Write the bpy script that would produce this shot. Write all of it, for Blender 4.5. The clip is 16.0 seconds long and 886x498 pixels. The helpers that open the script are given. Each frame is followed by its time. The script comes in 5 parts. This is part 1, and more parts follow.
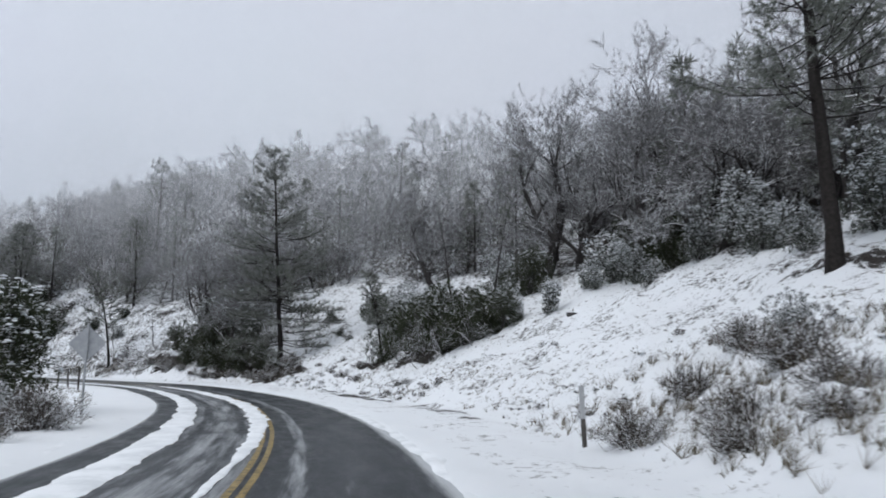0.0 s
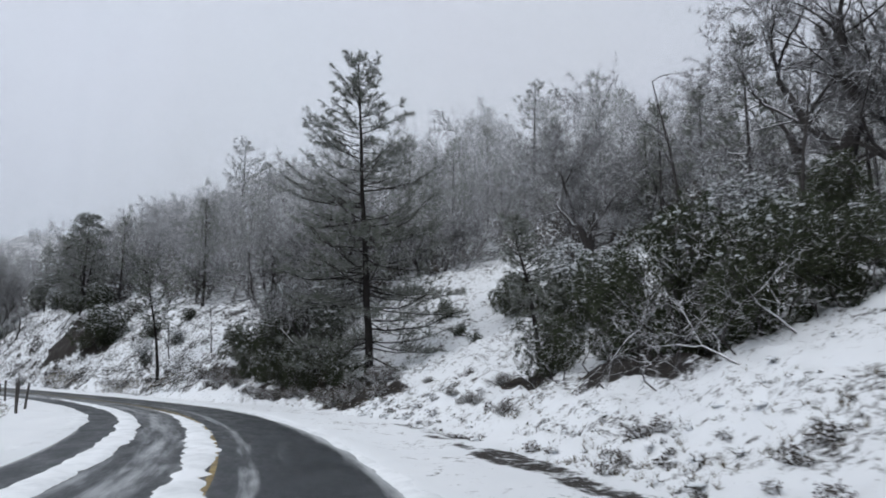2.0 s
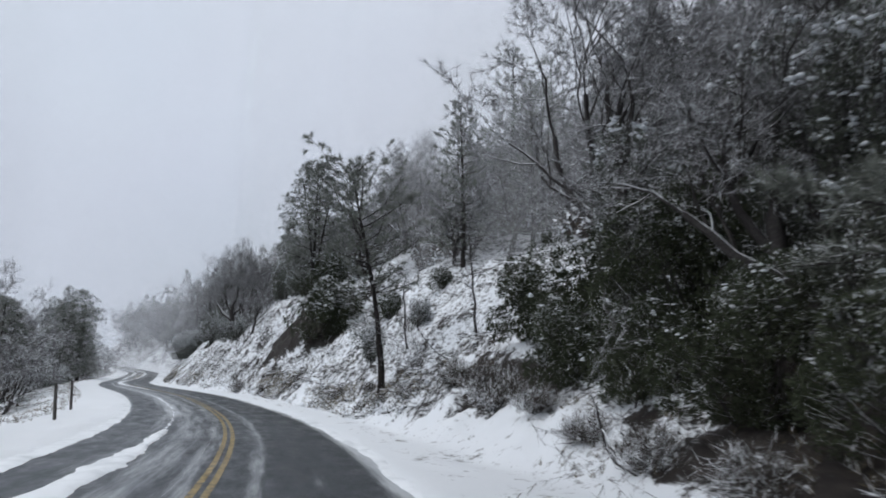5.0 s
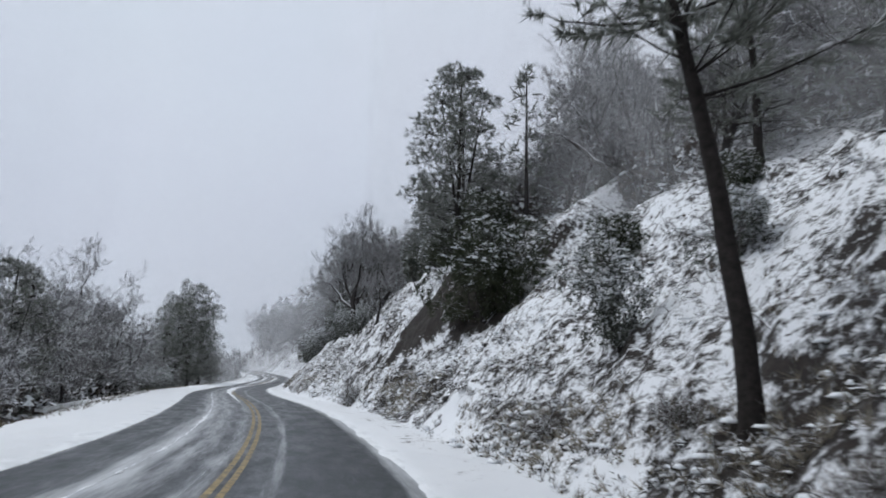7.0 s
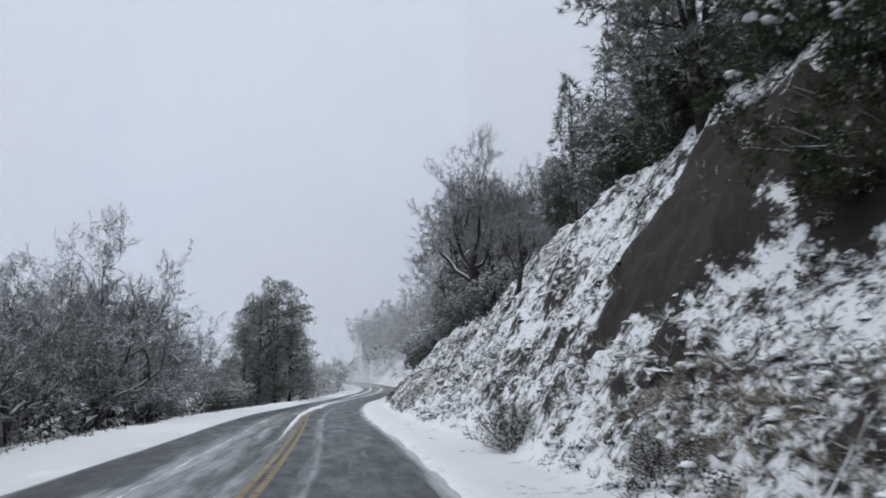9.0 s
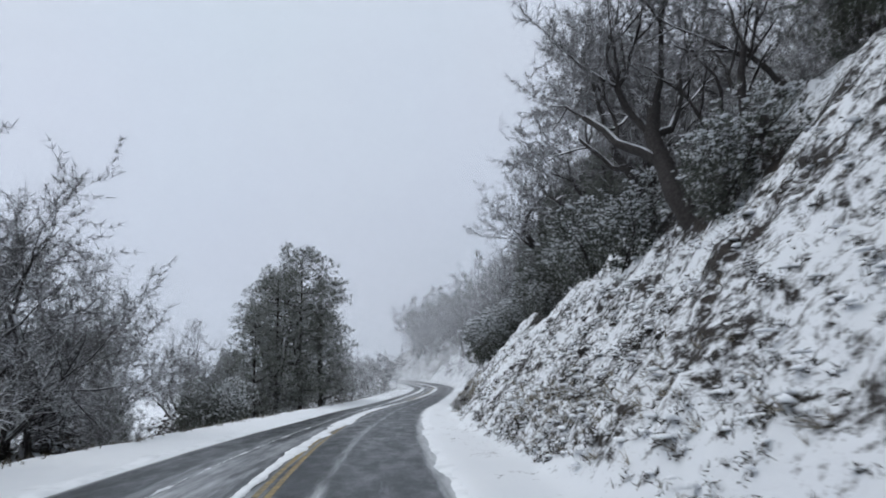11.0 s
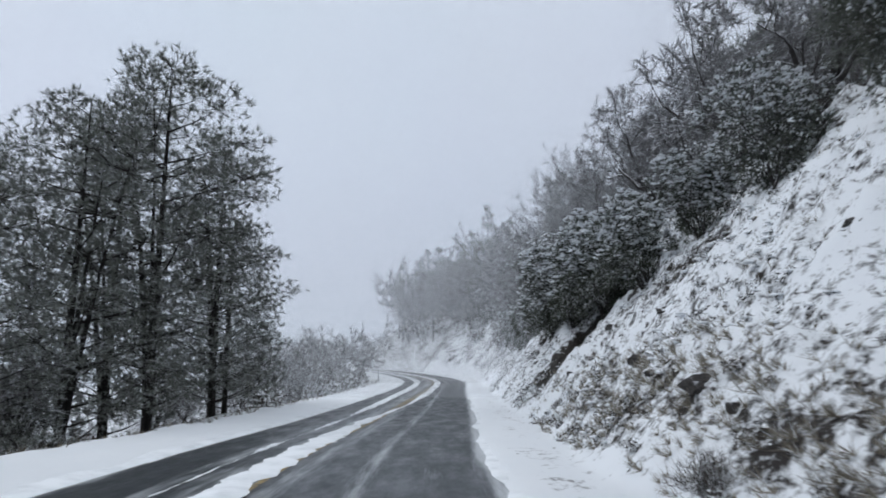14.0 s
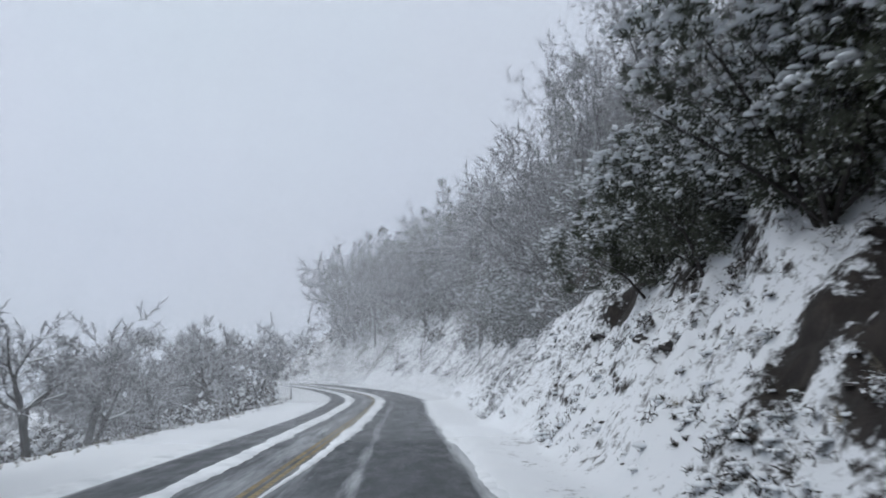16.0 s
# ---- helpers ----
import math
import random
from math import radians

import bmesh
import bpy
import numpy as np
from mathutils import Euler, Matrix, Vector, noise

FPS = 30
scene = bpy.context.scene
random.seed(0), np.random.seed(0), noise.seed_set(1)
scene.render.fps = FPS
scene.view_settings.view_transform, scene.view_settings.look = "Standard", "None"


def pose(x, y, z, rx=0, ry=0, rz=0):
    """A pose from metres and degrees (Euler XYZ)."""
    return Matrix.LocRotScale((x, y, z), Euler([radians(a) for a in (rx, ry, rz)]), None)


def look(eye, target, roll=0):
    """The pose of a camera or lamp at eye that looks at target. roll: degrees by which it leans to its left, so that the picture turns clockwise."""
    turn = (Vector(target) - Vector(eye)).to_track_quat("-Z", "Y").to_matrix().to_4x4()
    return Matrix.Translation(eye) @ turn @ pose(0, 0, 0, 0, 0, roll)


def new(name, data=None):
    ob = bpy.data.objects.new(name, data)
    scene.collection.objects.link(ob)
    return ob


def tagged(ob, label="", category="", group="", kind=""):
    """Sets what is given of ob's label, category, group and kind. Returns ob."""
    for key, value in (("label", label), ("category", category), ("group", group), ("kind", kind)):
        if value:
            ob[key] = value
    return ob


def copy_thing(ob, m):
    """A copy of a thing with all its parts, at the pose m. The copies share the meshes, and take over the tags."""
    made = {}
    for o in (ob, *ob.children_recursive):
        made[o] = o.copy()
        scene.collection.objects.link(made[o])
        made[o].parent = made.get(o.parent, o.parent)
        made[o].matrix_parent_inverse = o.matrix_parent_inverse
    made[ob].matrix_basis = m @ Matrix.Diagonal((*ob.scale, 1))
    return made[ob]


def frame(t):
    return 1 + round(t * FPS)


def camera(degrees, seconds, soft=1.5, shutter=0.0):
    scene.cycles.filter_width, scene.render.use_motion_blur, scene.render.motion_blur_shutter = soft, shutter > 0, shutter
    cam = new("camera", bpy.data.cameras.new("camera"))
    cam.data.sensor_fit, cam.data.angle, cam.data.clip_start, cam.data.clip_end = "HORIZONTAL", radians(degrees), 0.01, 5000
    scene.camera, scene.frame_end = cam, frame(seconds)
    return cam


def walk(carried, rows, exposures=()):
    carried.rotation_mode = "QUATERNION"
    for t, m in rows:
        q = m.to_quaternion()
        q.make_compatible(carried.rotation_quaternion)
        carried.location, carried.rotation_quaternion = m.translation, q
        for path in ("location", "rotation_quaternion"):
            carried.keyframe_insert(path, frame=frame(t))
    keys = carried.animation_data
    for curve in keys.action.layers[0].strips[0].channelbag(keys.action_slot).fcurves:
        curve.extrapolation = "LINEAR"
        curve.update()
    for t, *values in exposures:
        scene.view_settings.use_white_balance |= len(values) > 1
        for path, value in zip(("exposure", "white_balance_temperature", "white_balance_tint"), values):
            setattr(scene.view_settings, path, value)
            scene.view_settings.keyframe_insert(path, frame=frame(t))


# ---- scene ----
cam = camera(65.2, 16.0, soft=1.8, shutter=0.16)
METRES, EYE, TILT, LEAN, TURN = 200.0, 1.75, 9.0, 0.0, 0.0
ROWS = [
    (0.0, 0.0, 0.0, 0.0, 0.0, 0.0, -0.0),
    (0.5, -0.003, 0.0306, -0.0054, 1.2, 0.38, 0.03),
    (1.0, -0.0073, 0.0606, -0.0107, 3.13, 0.87, 0.19),
    (1.5, -0.0133, 0.0897, -0.0156, 5.72, 1.24, 0.42),
    (2.0, -0.0207, 0.1181, -0.0203, 8.94, 1.54, 0.94),
    (2.5, -0.0291, 0.1458, -0.0248, 12.33, 1.73, 1.6),
    (3.0, -0.0398, 0.1722, -0.0291, 15.87, 2.0, 2.2),
    (3.5, -0.0517, 0.1984, -0.0337, 19.47, 2.25, 2.79),
    (4.0, -0.0656, 0.224, -0.0378, 23.25, 2.56, 3.21),
    (4.5, -0.0811, 0.2489, -0.0414, 27.27, 2.72, 3.51),
    (7.0, -0.1791, 0.3574, -0.0592, 41.98, 4.38, 4.45),
    (7.5, -0.2012, 0.3763, -0.0622, 44.46, 4.72, 5.24),
    (8.0, -0.2238, 0.394, -0.0649, 46.69, 4.98, 6.09),
    (8.5, -0.2472, 0.4112, -0.0675, 48.81, 5.38, 7.17),
    (9.0, -0.2713, 0.4278, -0.0699, 50.63, 5.76, 7.84),
    (9.5, -0.2959, 0.444, -0.0718, 52.13, 6.29, 7.98),
    (10.0, -0.321, 0.4595, -0.0739, 53.31, 6.46, 8.36),
    (12.5, -0.4695, 0.5449, -0.0867, 54.88, 5.72, 8.66),
    (13.0, -0.4982, 0.5627, -0.0896, 54.3, 5.48, 8.46),
    (13.5, -0.527, 0.581, -0.0925, 53.72, 5.37, 7.95),
    (14.0, -0.5551, 0.5994, -0.0955, 53.08, 5.43, 7.41),
    (14.5, -0.5821, 0.6177, -0.0985, 52.43, 5.52, 7.62),
    (15.0, -0.6095, 0.6367, -0.1013, 51.46, 5.78, 7.98),
    (15.5, -0.637, 0.657, -0.1041, 50.07, 5.92, 8.18),
    (16.0, -0.6641, 0.6784, -0.107, 48.42, 5.93, 7.85),
]
walk(cam, [(t, pose(0, 0, EYE, TILT, LEAN, TURN) @ pose(METRES * x, METRES * y, METRES * z, 90 + pitch, roll, yaw)) for t, x, y, z, yaw, pitch, roll in ROWS],
     exposures=[(0.0, 0.0, 6240, 10), (8.0, -0.02, 6240, 10), (12.5, 0.01, 6060, 9), (16.0, 0.07, 6120, 9)])

# ---- world and light: an even overcast sky over snow ----
world = bpy.data.worlds.new("overcast_sky")
scene.world = world
world.use_nodes = True
wn, wl = world.node_tree.nodes, world.node_tree.links
wn.clear()
w_out = wn.new("ShaderNodeOutputWorld")
w_bg = wn.new("ShaderNodeBackground")
w_sky = wn.new("ShaderNodeTexSky")
w_sky.sky_type = "NISHITA"
w_sky.sun_disc = False
w_sky.sun_elevation = radians(46)
w_sky.sun_rotation = radians(229)
w_sky.dust_density = 6.0
w_sky.air_density = 1.0
w_coord = wn.new("ShaderNodeTexCoord")
w_sep = wn.new("ShaderNodeSeparateXYZ")
w_ramp = wn.new("ShaderNodeValToRGB")
w_ramp.color_ramp.elements[0].position = 0.0
w_ramp.color_ramp.elements[0].color = (0.630, 0.688, 0.772, 1)
w_ramp.color_ramp.elements[1].position = 1.0
w_ramp.color_ramp.elements[1].color = (1.25, 1.31, 1.43, 1)
mid = w_ramp.color_ramp.elements.new(0.30)
mid.color = (0.700, 0.745, 0.837, 1)
high = w_ramp.color_ramp.elements.new(0.62)
high.color = (0.800, 0.845, 0.93, 1)
w_ramp.color_ramp.interpolation = "CARDINAL"
w_scale = wn.new("ShaderNodeVectorMath")
w_scale.operation = "SCALE"
w_scale.inputs["Scale"].default_value = 0.08
w_mix = wn.new("ShaderNodeMixRGB")
w_mix.inputs[0].default_value = 0.94
w_noise = wn.new("ShaderNodeTexNoise")
w_noise.inputs["Scale"].default_value = 1.6
w_noise.inputs["Detail"].default_value = 3.0
w_cloud = wn.new("ShaderNodeMixRGB")
w_cloud.blend_type = "MULTIPLY"
w_cloud.inputs[0].default_value = 0.10
wl.new(w_coord.outputs["Generated"], w_sep.inputs[0])
wl.new(w_sep.outputs["Z"], w_ramp.inputs[0])
wl.new(w_coord.outputs["Generated"], w_noise.inputs["Vector"])
wl.new(w_ramp.outputs[0], w_cloud.inputs[1])
wl.new(w_noise.outputs["Color"], w_cloud.inputs[2])
wl.new(w_sky.outputs[0], w_scale.inputs[0])
wl.new(w_scale.outputs[0], w_mix.inputs[1])
wl.new(w_cloud.outputs[0], w_mix.inputs[2])
wl.new(w_mix.outputs[0], w_bg.inputs["Color"])
w_bg.inputs["Strength"].default_value = 1.0
wl.new(w_bg.outputs[0], w_out.inputs["Surface"])

sun_data = bpy.data.lights.new("sun", "SUN")
sun_data.energy = 0.8
sun_data.angle = radians(40)
sun_data.color = (1.0, 0.98, 0.95)
sun = new("sun", sun_data)
sun.matrix_world = look((-58, -50, 80), (0, 0, 0))

# ---- materials ----


def mat(name, rough=0.8, spec=0.3):
    m = bpy.data.materials.new(name)
    m.use_nodes = True
    b = m.node_tree.nodes["Principled BSDF"]
    b.inputs["Roughness"].default_value = rough
    b.inputs["Specular IOR Level"].default_value = spec
    return m, m.node_tree.nodes, m.node_tree.links, b


def noise_node(n, l, scale, detail=4.0, rough=0.6, vec=None, dim=None):
    t = n.new("ShaderNodeTexNoise")
    t.inputs["Scale"].default_value = scale
    t.inputs["Detail"].default_value = detail
    t.inputs["Roughness"].default_value = rough
    if vec is not None:
        l.new(vec, t.inputs["Vector"])
    return t.outputs["Fac"]


def ramp(n, l, src, stops):
    r = n.new("ShaderNodeValToRGB")
    el = r.color_ramp.elements
    while len(el) < len(stops):
        el.new(0.5)
    for e, (p, c) in zip(el, stops):
        e.position = p
        e.color = (c, c, c, 1) if isinstance(c, (int, float)) else (*c, 1)
    l.new(src, r.inputs[0])
    return r.outputs[0]


def mixc(n, l, fac, a, b, mode="MIX"):
    m = n.new("ShaderNodeMixRGB")
    m.blend_type = mode
    for i, v in ((0, fac), (1, a), (2, b)):
        if isinstance(v, (int, float)):
            m.inputs[i].default_value = v if i == 0 else (v, v, v, 1)
        elif isinstance(v, tuple):
            m.inputs[i].default_value = (*v, 1)
        else:
            l.new(v, m.inputs[i])
    return m.outputs[0]


def mth(n, l, op, a, b=0.0):
    m = n.new("ShaderNodeMath")
    m.operation = op
    for i, v in ((0, a), (1, b)):
        if isinstance(v, (int, float)):
            m.inputs[i].default_value = v
        else:
            l.new(v, m.inputs[i])
    return m.outputs[0]


def bump(n, l, b, height, strength=0.5, dist=0.05):
    k = n.new("ShaderNodeBump")
    k.inputs["Strength"].default_value = strength
    k.inputs["Distance"].default_value = dist
    l.new(height, k.inputs["Height"])
    l.new(k.outputs[0], b.inputs["Normal"])


SNOW = (0.84, 0.865, 0.90)


def snow_ground_material():
    """Snow over rough ground; where the mesh's 'bare' value is high, earth and dead grass show through, the earth
    darkened for shade under shrubs.
    """
    m, n, l, b = mat("snowy_ground", 0.75, 0.25)
    co = n.new("ShaderNodeTexCoord").outputs["Object"]
    at_ = n.new("ShaderNodeAttribute")
    at_.attribute_name = "bare"
    fine = noise_node(n, l, 3.4, 6.0, 0.66, co)
    big = noise_node(n, l, 0.45, 5.0, 0.6, co)
    both = mth(n, l, "ADD", mth(n, l, "MULTIPLY", fine, 0.7), mth(n, l, "MULTIPLY", big, 0.5))
    thr = mth(n, l, "ADD", both, mth(n, l, "MULTIPLY", at_.outputs["Fac"], 0.62))
    geo = n.new("ShaderNodeNewGeometry")
    sep = n.new("ShaderNodeSeparateXYZ")
    l.new(geo.outputs["Normal"], sep.inputs[0])
    thr = mth(n, l, "ADD", thr, mth(n, l, "MULTIPLY", mth(n, l, "SUBTRACT", noise_node(n, l, 11.0, 4.0, 0.65, co), 0.5), 0.30))
    steep = ramp(n, l, sep.outputs["Z"], [(0.24, 0.36), (0.54, 0.0)])
    thr = mth(n, l, "ADD", thr, steep)
    mask = ramp(n, l, thr, [(0.84, 0.0), (0.96, 1.0)])
    tone = noise_node(n, l, 3.4, 8.0, 0.75, co)
    # earth tones kept near black: the shade beneath shrubs is in this colour
    earth = ramp(n, l, tone, [(0.30, (0.011, 0.0095, 0.009)), (0.52, (0.024, 0.020, 0.018)), (0.66, (0.044, 0.036, 0.031)), (0.82, (0.15, 0.135, 0.12))])
    white = ramp(n, l, big, [(0.2, (0.80, 0.83, 0.87)), (0.7, SNOW)])
    l.new(mixc(n, l, mask, white, earth), b.inputs["Base Color"])
    bump(n, l, b, noise_node(n, l, 5.0, 9.0, 0.78, co), 0.65, 0.10)
    return m


def snow_material():
    m, n, l, b = mat("road_snow", 0.7, 0.25)
    co = n.new("ShaderNodeTexCoord").outputs["Object"]
    t = noise_node(n, l, 1.2, 6.0, 0.65, co)
    l.new(ramp(n, l, t, [(0.25, (0.60, 0.63, 0.66)), (0.55, SNOW)]), b.inputs["Base Color"])
    bump(n, l, b, noise_node(n, l, 9.0, 6.0, 0.7, co), 0.5, 0.04)
    return m


def asphalt_material():
    """Wet asphalt with thin slush dragged along the lanes; the mesh's 'slush' value says where it gathers."""
    m, n, l, b = mat("wet_asphalt", 0.4, 0.35)
    uv = n.new("ShaderNodeUVMap")
    uv.uv_map = "road"
    mp = n.new("ShaderNodeMapping")
    mp.inputs["Scale"].default_value = (0.16, 2.0, 1)
    l.new(uv.outputs[0], mp.inputs["Vector"])
    streak = noise_node(n, l, 1.6, 8.0, 0.74, mp.outputs[0])
    mp2 = n.new("ShaderNodeMapping")
    mp2.inputs["Scale"].default_value = (0.45, 1.3, 1)
    l.new(uv.outputs[0], mp2.inputs["Vector"])
    patch = noise_node(n, l, 1.1, 6.0, 0.72, mp2.outputs[0])
    grit = noise_node(n, l, 60.0, 3.0, 0.7, uv.outputs[0])
    sl = n.new("ShaderNodeAttribute")
    sl.attribute_name = "slush"
    v = mth(n, l, "ADD", mth(n, l, "MULTIPLY", streak, 0.75), mth(n, l, "MULTIPLY", patch, 0.35))
    v = mth(n, l, "ADD", v, mth(n, l, "MULTIPLY", sl.outputs["Fac"], 0.5))
    mask = ramp(n, l, v, [(0.72, 0.0), (0.98, 1.0)])
    base = ramp(n, l, grit, [(0.3, (0.017, 0.020, 0.024)), (0.7, (0.033, 0.038, 0.045))])
    base = mixc(n, l, mth(n, l, "MULTIPLY", patch, 0.4), base, (0.052, 0.059, 0.068))
    l.new(mixc(n, l, mth(n, l, "MULTIPLY", mask, 0.75), base, (0.62, 0.65, 0.68)), b.inputs["Base Color"])
    l.new(ramp(n, l, patch, [(0.35, 0.28), (0.65, 0.55)]), b.inputs["Roughness"])
    b.inputs["Specular IOR Level"].default_value = 0.28
    bump(n, l, b, grit, 0.15, 0.006)
    return m


def yellow_material():
    m, n, l, b = mat("yellow_road_paint", 0.5, 0.4)
    co = n.new("ShaderNodeTexCoord").outputs["Object"]
    t = noise_node(n, l, 6.0, 6.0, 0.75, co)
    l.new(ramp(n, l, t, [(0.36, (0.05, 0.046, 0.038)), (0.48, (0.20, 0.145, 0.05)), (0.62, (0.37, 0.265, 0.09)), (0.80, (0.42, 0.36, 0.22))]), b.inputs["Base Color"])
    return m


def bark_material(name, dark, light, snow=0.55):
    """Bark with snow lying on whatever faces up."""
    m, n, l, b = mat(name, 0.9, 0.15)
    co = n.new("ShaderNodeTexCoord").outputs["Object"]
    t = noise_node(n, l, 9.0, 6.0, 0.7, co)
    geo = n.new("ShaderNodeNewGeometry")
    sep = n.new("ShaderNodeSeparateXYZ")
    l.new(geo.outputs["Normal"], sep.inputs[0])
    nz = mth(n, l, "ADD", sep.outputs["Z"], mth(n, l, "MULTIPLY", noise_node(n, l, 3.0, 4.0, 0.6, co), 0.5))
    mask = ramp(n, l, nz, [(1.05 - snow, 0.0), (1.2 - snow, 1.0)])
    l.new(mixc(n, l, mask, ramp(n, l, t, [(0.3, dark), (0.7, light)]), SNOW), b.inputs["Base Color"])
    bump(n, l, b, t, 0.7, 0.03)
    return m


def leaf_material(name, dark, light, snow=0.4, frost=0.15, upper=0.0, cover=1.0, grain=0.22):
    """Leaves or needles, each its own tone, with snow on those that lie flat."""
    m, n, l, b = mat(name, 0.7, 0.2)
    geo = n.new("ShaderNodeNewGeometry")
    rnd = geo.outputs["Random Per Island"]
    co = n.new("ShaderNodeTexCoord").outputs["Object"]
    sep = n.new("ShaderNodeSeparateXYZ")
    l.new(geo.outputs["Normal"], sep.inputs[0])
    clump = noise_node(n, l, 1.25, 5.0, 0.68, co)
    nz = mth(n, l, "ADD", mth(n, l, "MULTIPLY", sep.outputs["Z"], 0.45), mth(n, l, "ADD", mth(n, l, "MULTIPLY", clump, 1.1), mth(n, l, "MULTIPLY", rnd, grain)))
    wide = noise_node(n, l, 0.16, 2.0, 0.5, co)
    nz = mth(n, l, "ADD", nz, mth(n, l, "MULTIPLY", mth(n, l, "SUBTRACT", wide, 0.5), 0.7))
    if upper:
        gen = n.new("ShaderNodeSeparateXYZ")
        l.new(n.new("ShaderNodeTexCoord").outputs["Generated"], gen.inputs[0])
        nz = mth(n, l, "ADD", nz, mth(n, l, "MULTIPLY", mth(n, l, "SUBTRACT", gen.outputs["Z"], 0.6), upper))
    mask = ramp(n, l, nz, [(min(0.97, 1.28 - snow), 0.0), (min(1.0, 1.42 - snow), 1.0)])
    mask = mixc(n, l, 1.0, mask, ramp(n, l, rnd, [(max(0.0, 0.97 - frost), 0.0), (min(1.0, 0.99 - frost * 0.9), 1.0)]), "LIGHTEN")
    mask = mth(n, l, "MULTIPLY", mask, cover)
    tone = noise_node(n, l, 0.8, 3.0, 0.6, co)
    rnd = mth(n, l, "ADD", mth(n, l, "MULTIPLY", rnd, 0.6), mth(n, l, "MULTIPLY", tone, 0.5))
    l.new(mixc(n, l, mask, ramp(n, l, rnd, [(0.0, dark), (1.0, light)]), SNOW), b.inputs["Base Color"])
    return m


def plain_material(name, dark, light, scale=8.0, rough=0.7, metal=0.0):
    m, n, l, b = mat(name, rough, 0.35)
    co = n.new("ShaderNodeTexCoord").outputs["Object"]
    t = noise_node(n, l, scale, 6.0, 0.7, co)
    l.new(ramp(n, l, t, [(0.3, dark), (0.7, light)]), b.inputs["Base Color"])
    b.inputs["Metallic"].default_value = metal
    bump(n, l, b, t, 0.4, 0.01)
    return m


def haze_sheet_material(name, amount):
    """Sheet standing in for haze: most light goes straight through, the rest is scattered both ways."""
    m = bpy.data.materials.new(name)
    m.use_nodes = True
    n, l = m.node_tree.nodes, m.node_tree.links
    n.clear()
    out = n.new("ShaderNodeOutputMaterial")
    clear = n.new("ShaderNodeBsdfTransparent")
    dif = n.new("ShaderNodeBsdfDiffuse")
    tra = n.new("ShaderNodeBsdfTranslucent")
    for k in (dif, tra):
        k.inputs["Color"].default_value = (0.97, 0.98, 1.0, 1)
    both = n.new("ShaderNodeMixShader")
    both.inputs[0].default_value = 0.5
    l.new(dif.outputs[0], both.inputs[1])
    l.new(tra.outputs[0], both.inputs[2])
    thick = n.new("ShaderNodeAttribute")
    thick.attribute_name = "thickness"
    dens = mth(n, l, "MULTIPLY", thick.outputs["Fac"], amount)
    mix = n.new("ShaderNodeMixShader")
    l.new(dens, mix.inputs[0])
    l.new(clear.outputs[0], mix.inputs[1])
    l.new(both.outputs[0], mix.inputs[2])
    l.new(mix.outputs[0], out.inputs["Surface"])
    return m


GROUND = snow_ground_material()
ROAD_SNOW = snow_material()
ASPHALT = asphalt_material()
YELLOW = yellow_material()
PINE_BARK = bark_material("pine_bark", (0.011, 0.010, 0.0095), (0.036, 0.031, 0.029), 0.05)
OAK_BARK = bark_material("oak_bark", (0.022, 0.020, 0.020), (0.070, 0.064, 0.062), 0.26)
SNOWY_BARK = bark_material("snow_laden_bark", (0.022, 0.020, 0.020), (0.070, 0.064, 0.062), 0.55)
TWIG = leaf_material("frosted_twigs", (0.085, 0.082, 0.084), (0.20, 0.195, 0.20), 0.60, 0.05, 0.0, 0.58, 0.10)
NEEDLES = leaf_material("pine_needles", (0.076, 0.083, 0.071), (0.210, 0.220, 0.194), 0.52, 0.02, 0.0, 0.46, 0.08)
LEAVES = leaf_material("evergreen_leaves", (0.018, 0.024, 0.013), (0.060, 0.069, 0.040), 0.20, 0.003, 0.5, 0.5)
DARK_LEAVES = leaf_material("live_oak_leaves", (0.034, 0.040, 0.030), (0.110, 0.118, 0.096), 0.50, 0.02, 0.7, 0.55)
FROST_LEAVES = leaf_material("frosted_leaves", (0.042, 0.049, 0.040), (0.130, 0.138, 0.120), 0.58, 0.06, 0.4, 0.65)
HEAVY_LEAVES = leaf_material("snow_laden_leaves", (0.030, 0.036, 0.027), (0.098, 0.107, 0.084), 0.52, 0.03, 0.4, 0.70)
BRUSH = leaf_material("brown_brush", (0.035, 0.030, 0.027), (0.12, 0.102, 0.088), 0.52, 0.08)
GRASS = leaf_material("dead_grass", (0.05, 0.043, 0.032), (0.20, 0.165, 0.11), 0.25, 0.10)
PALE_GRASS = leaf_material("pale_dead_grass", (0.13, 0.115, 0.09), (0.40, 0.36, 0.29), 0.30, 0.08)
TUSSOCK = leaf_material("dark_low_growth", (0.016, 0.015, 0.013), (0.065, 0.059, 0.048), 0.20, 0.02)
STONE = bark_material("snowy_stone", (0.030, 0.028, 0.028), (0.095, 0.088, 0.085), 0.16)
METAL = plain_material("grey_sign_metal", (0.30, 0.31, 0.32), (0.42, 0.43, 0.44), 6.0, 0.45, 0.6)
POST_DARK = plain_material("weathered_post", (0.035, 0.032, 0.03), (0.10, 0.092, 0.085), 14.0, 0.8)
POST_WHITE = plain_material("white_reflector", (0.36, 0.37, 0.38), (0.50, 0.51, 0.52), 10.0, 0.5)

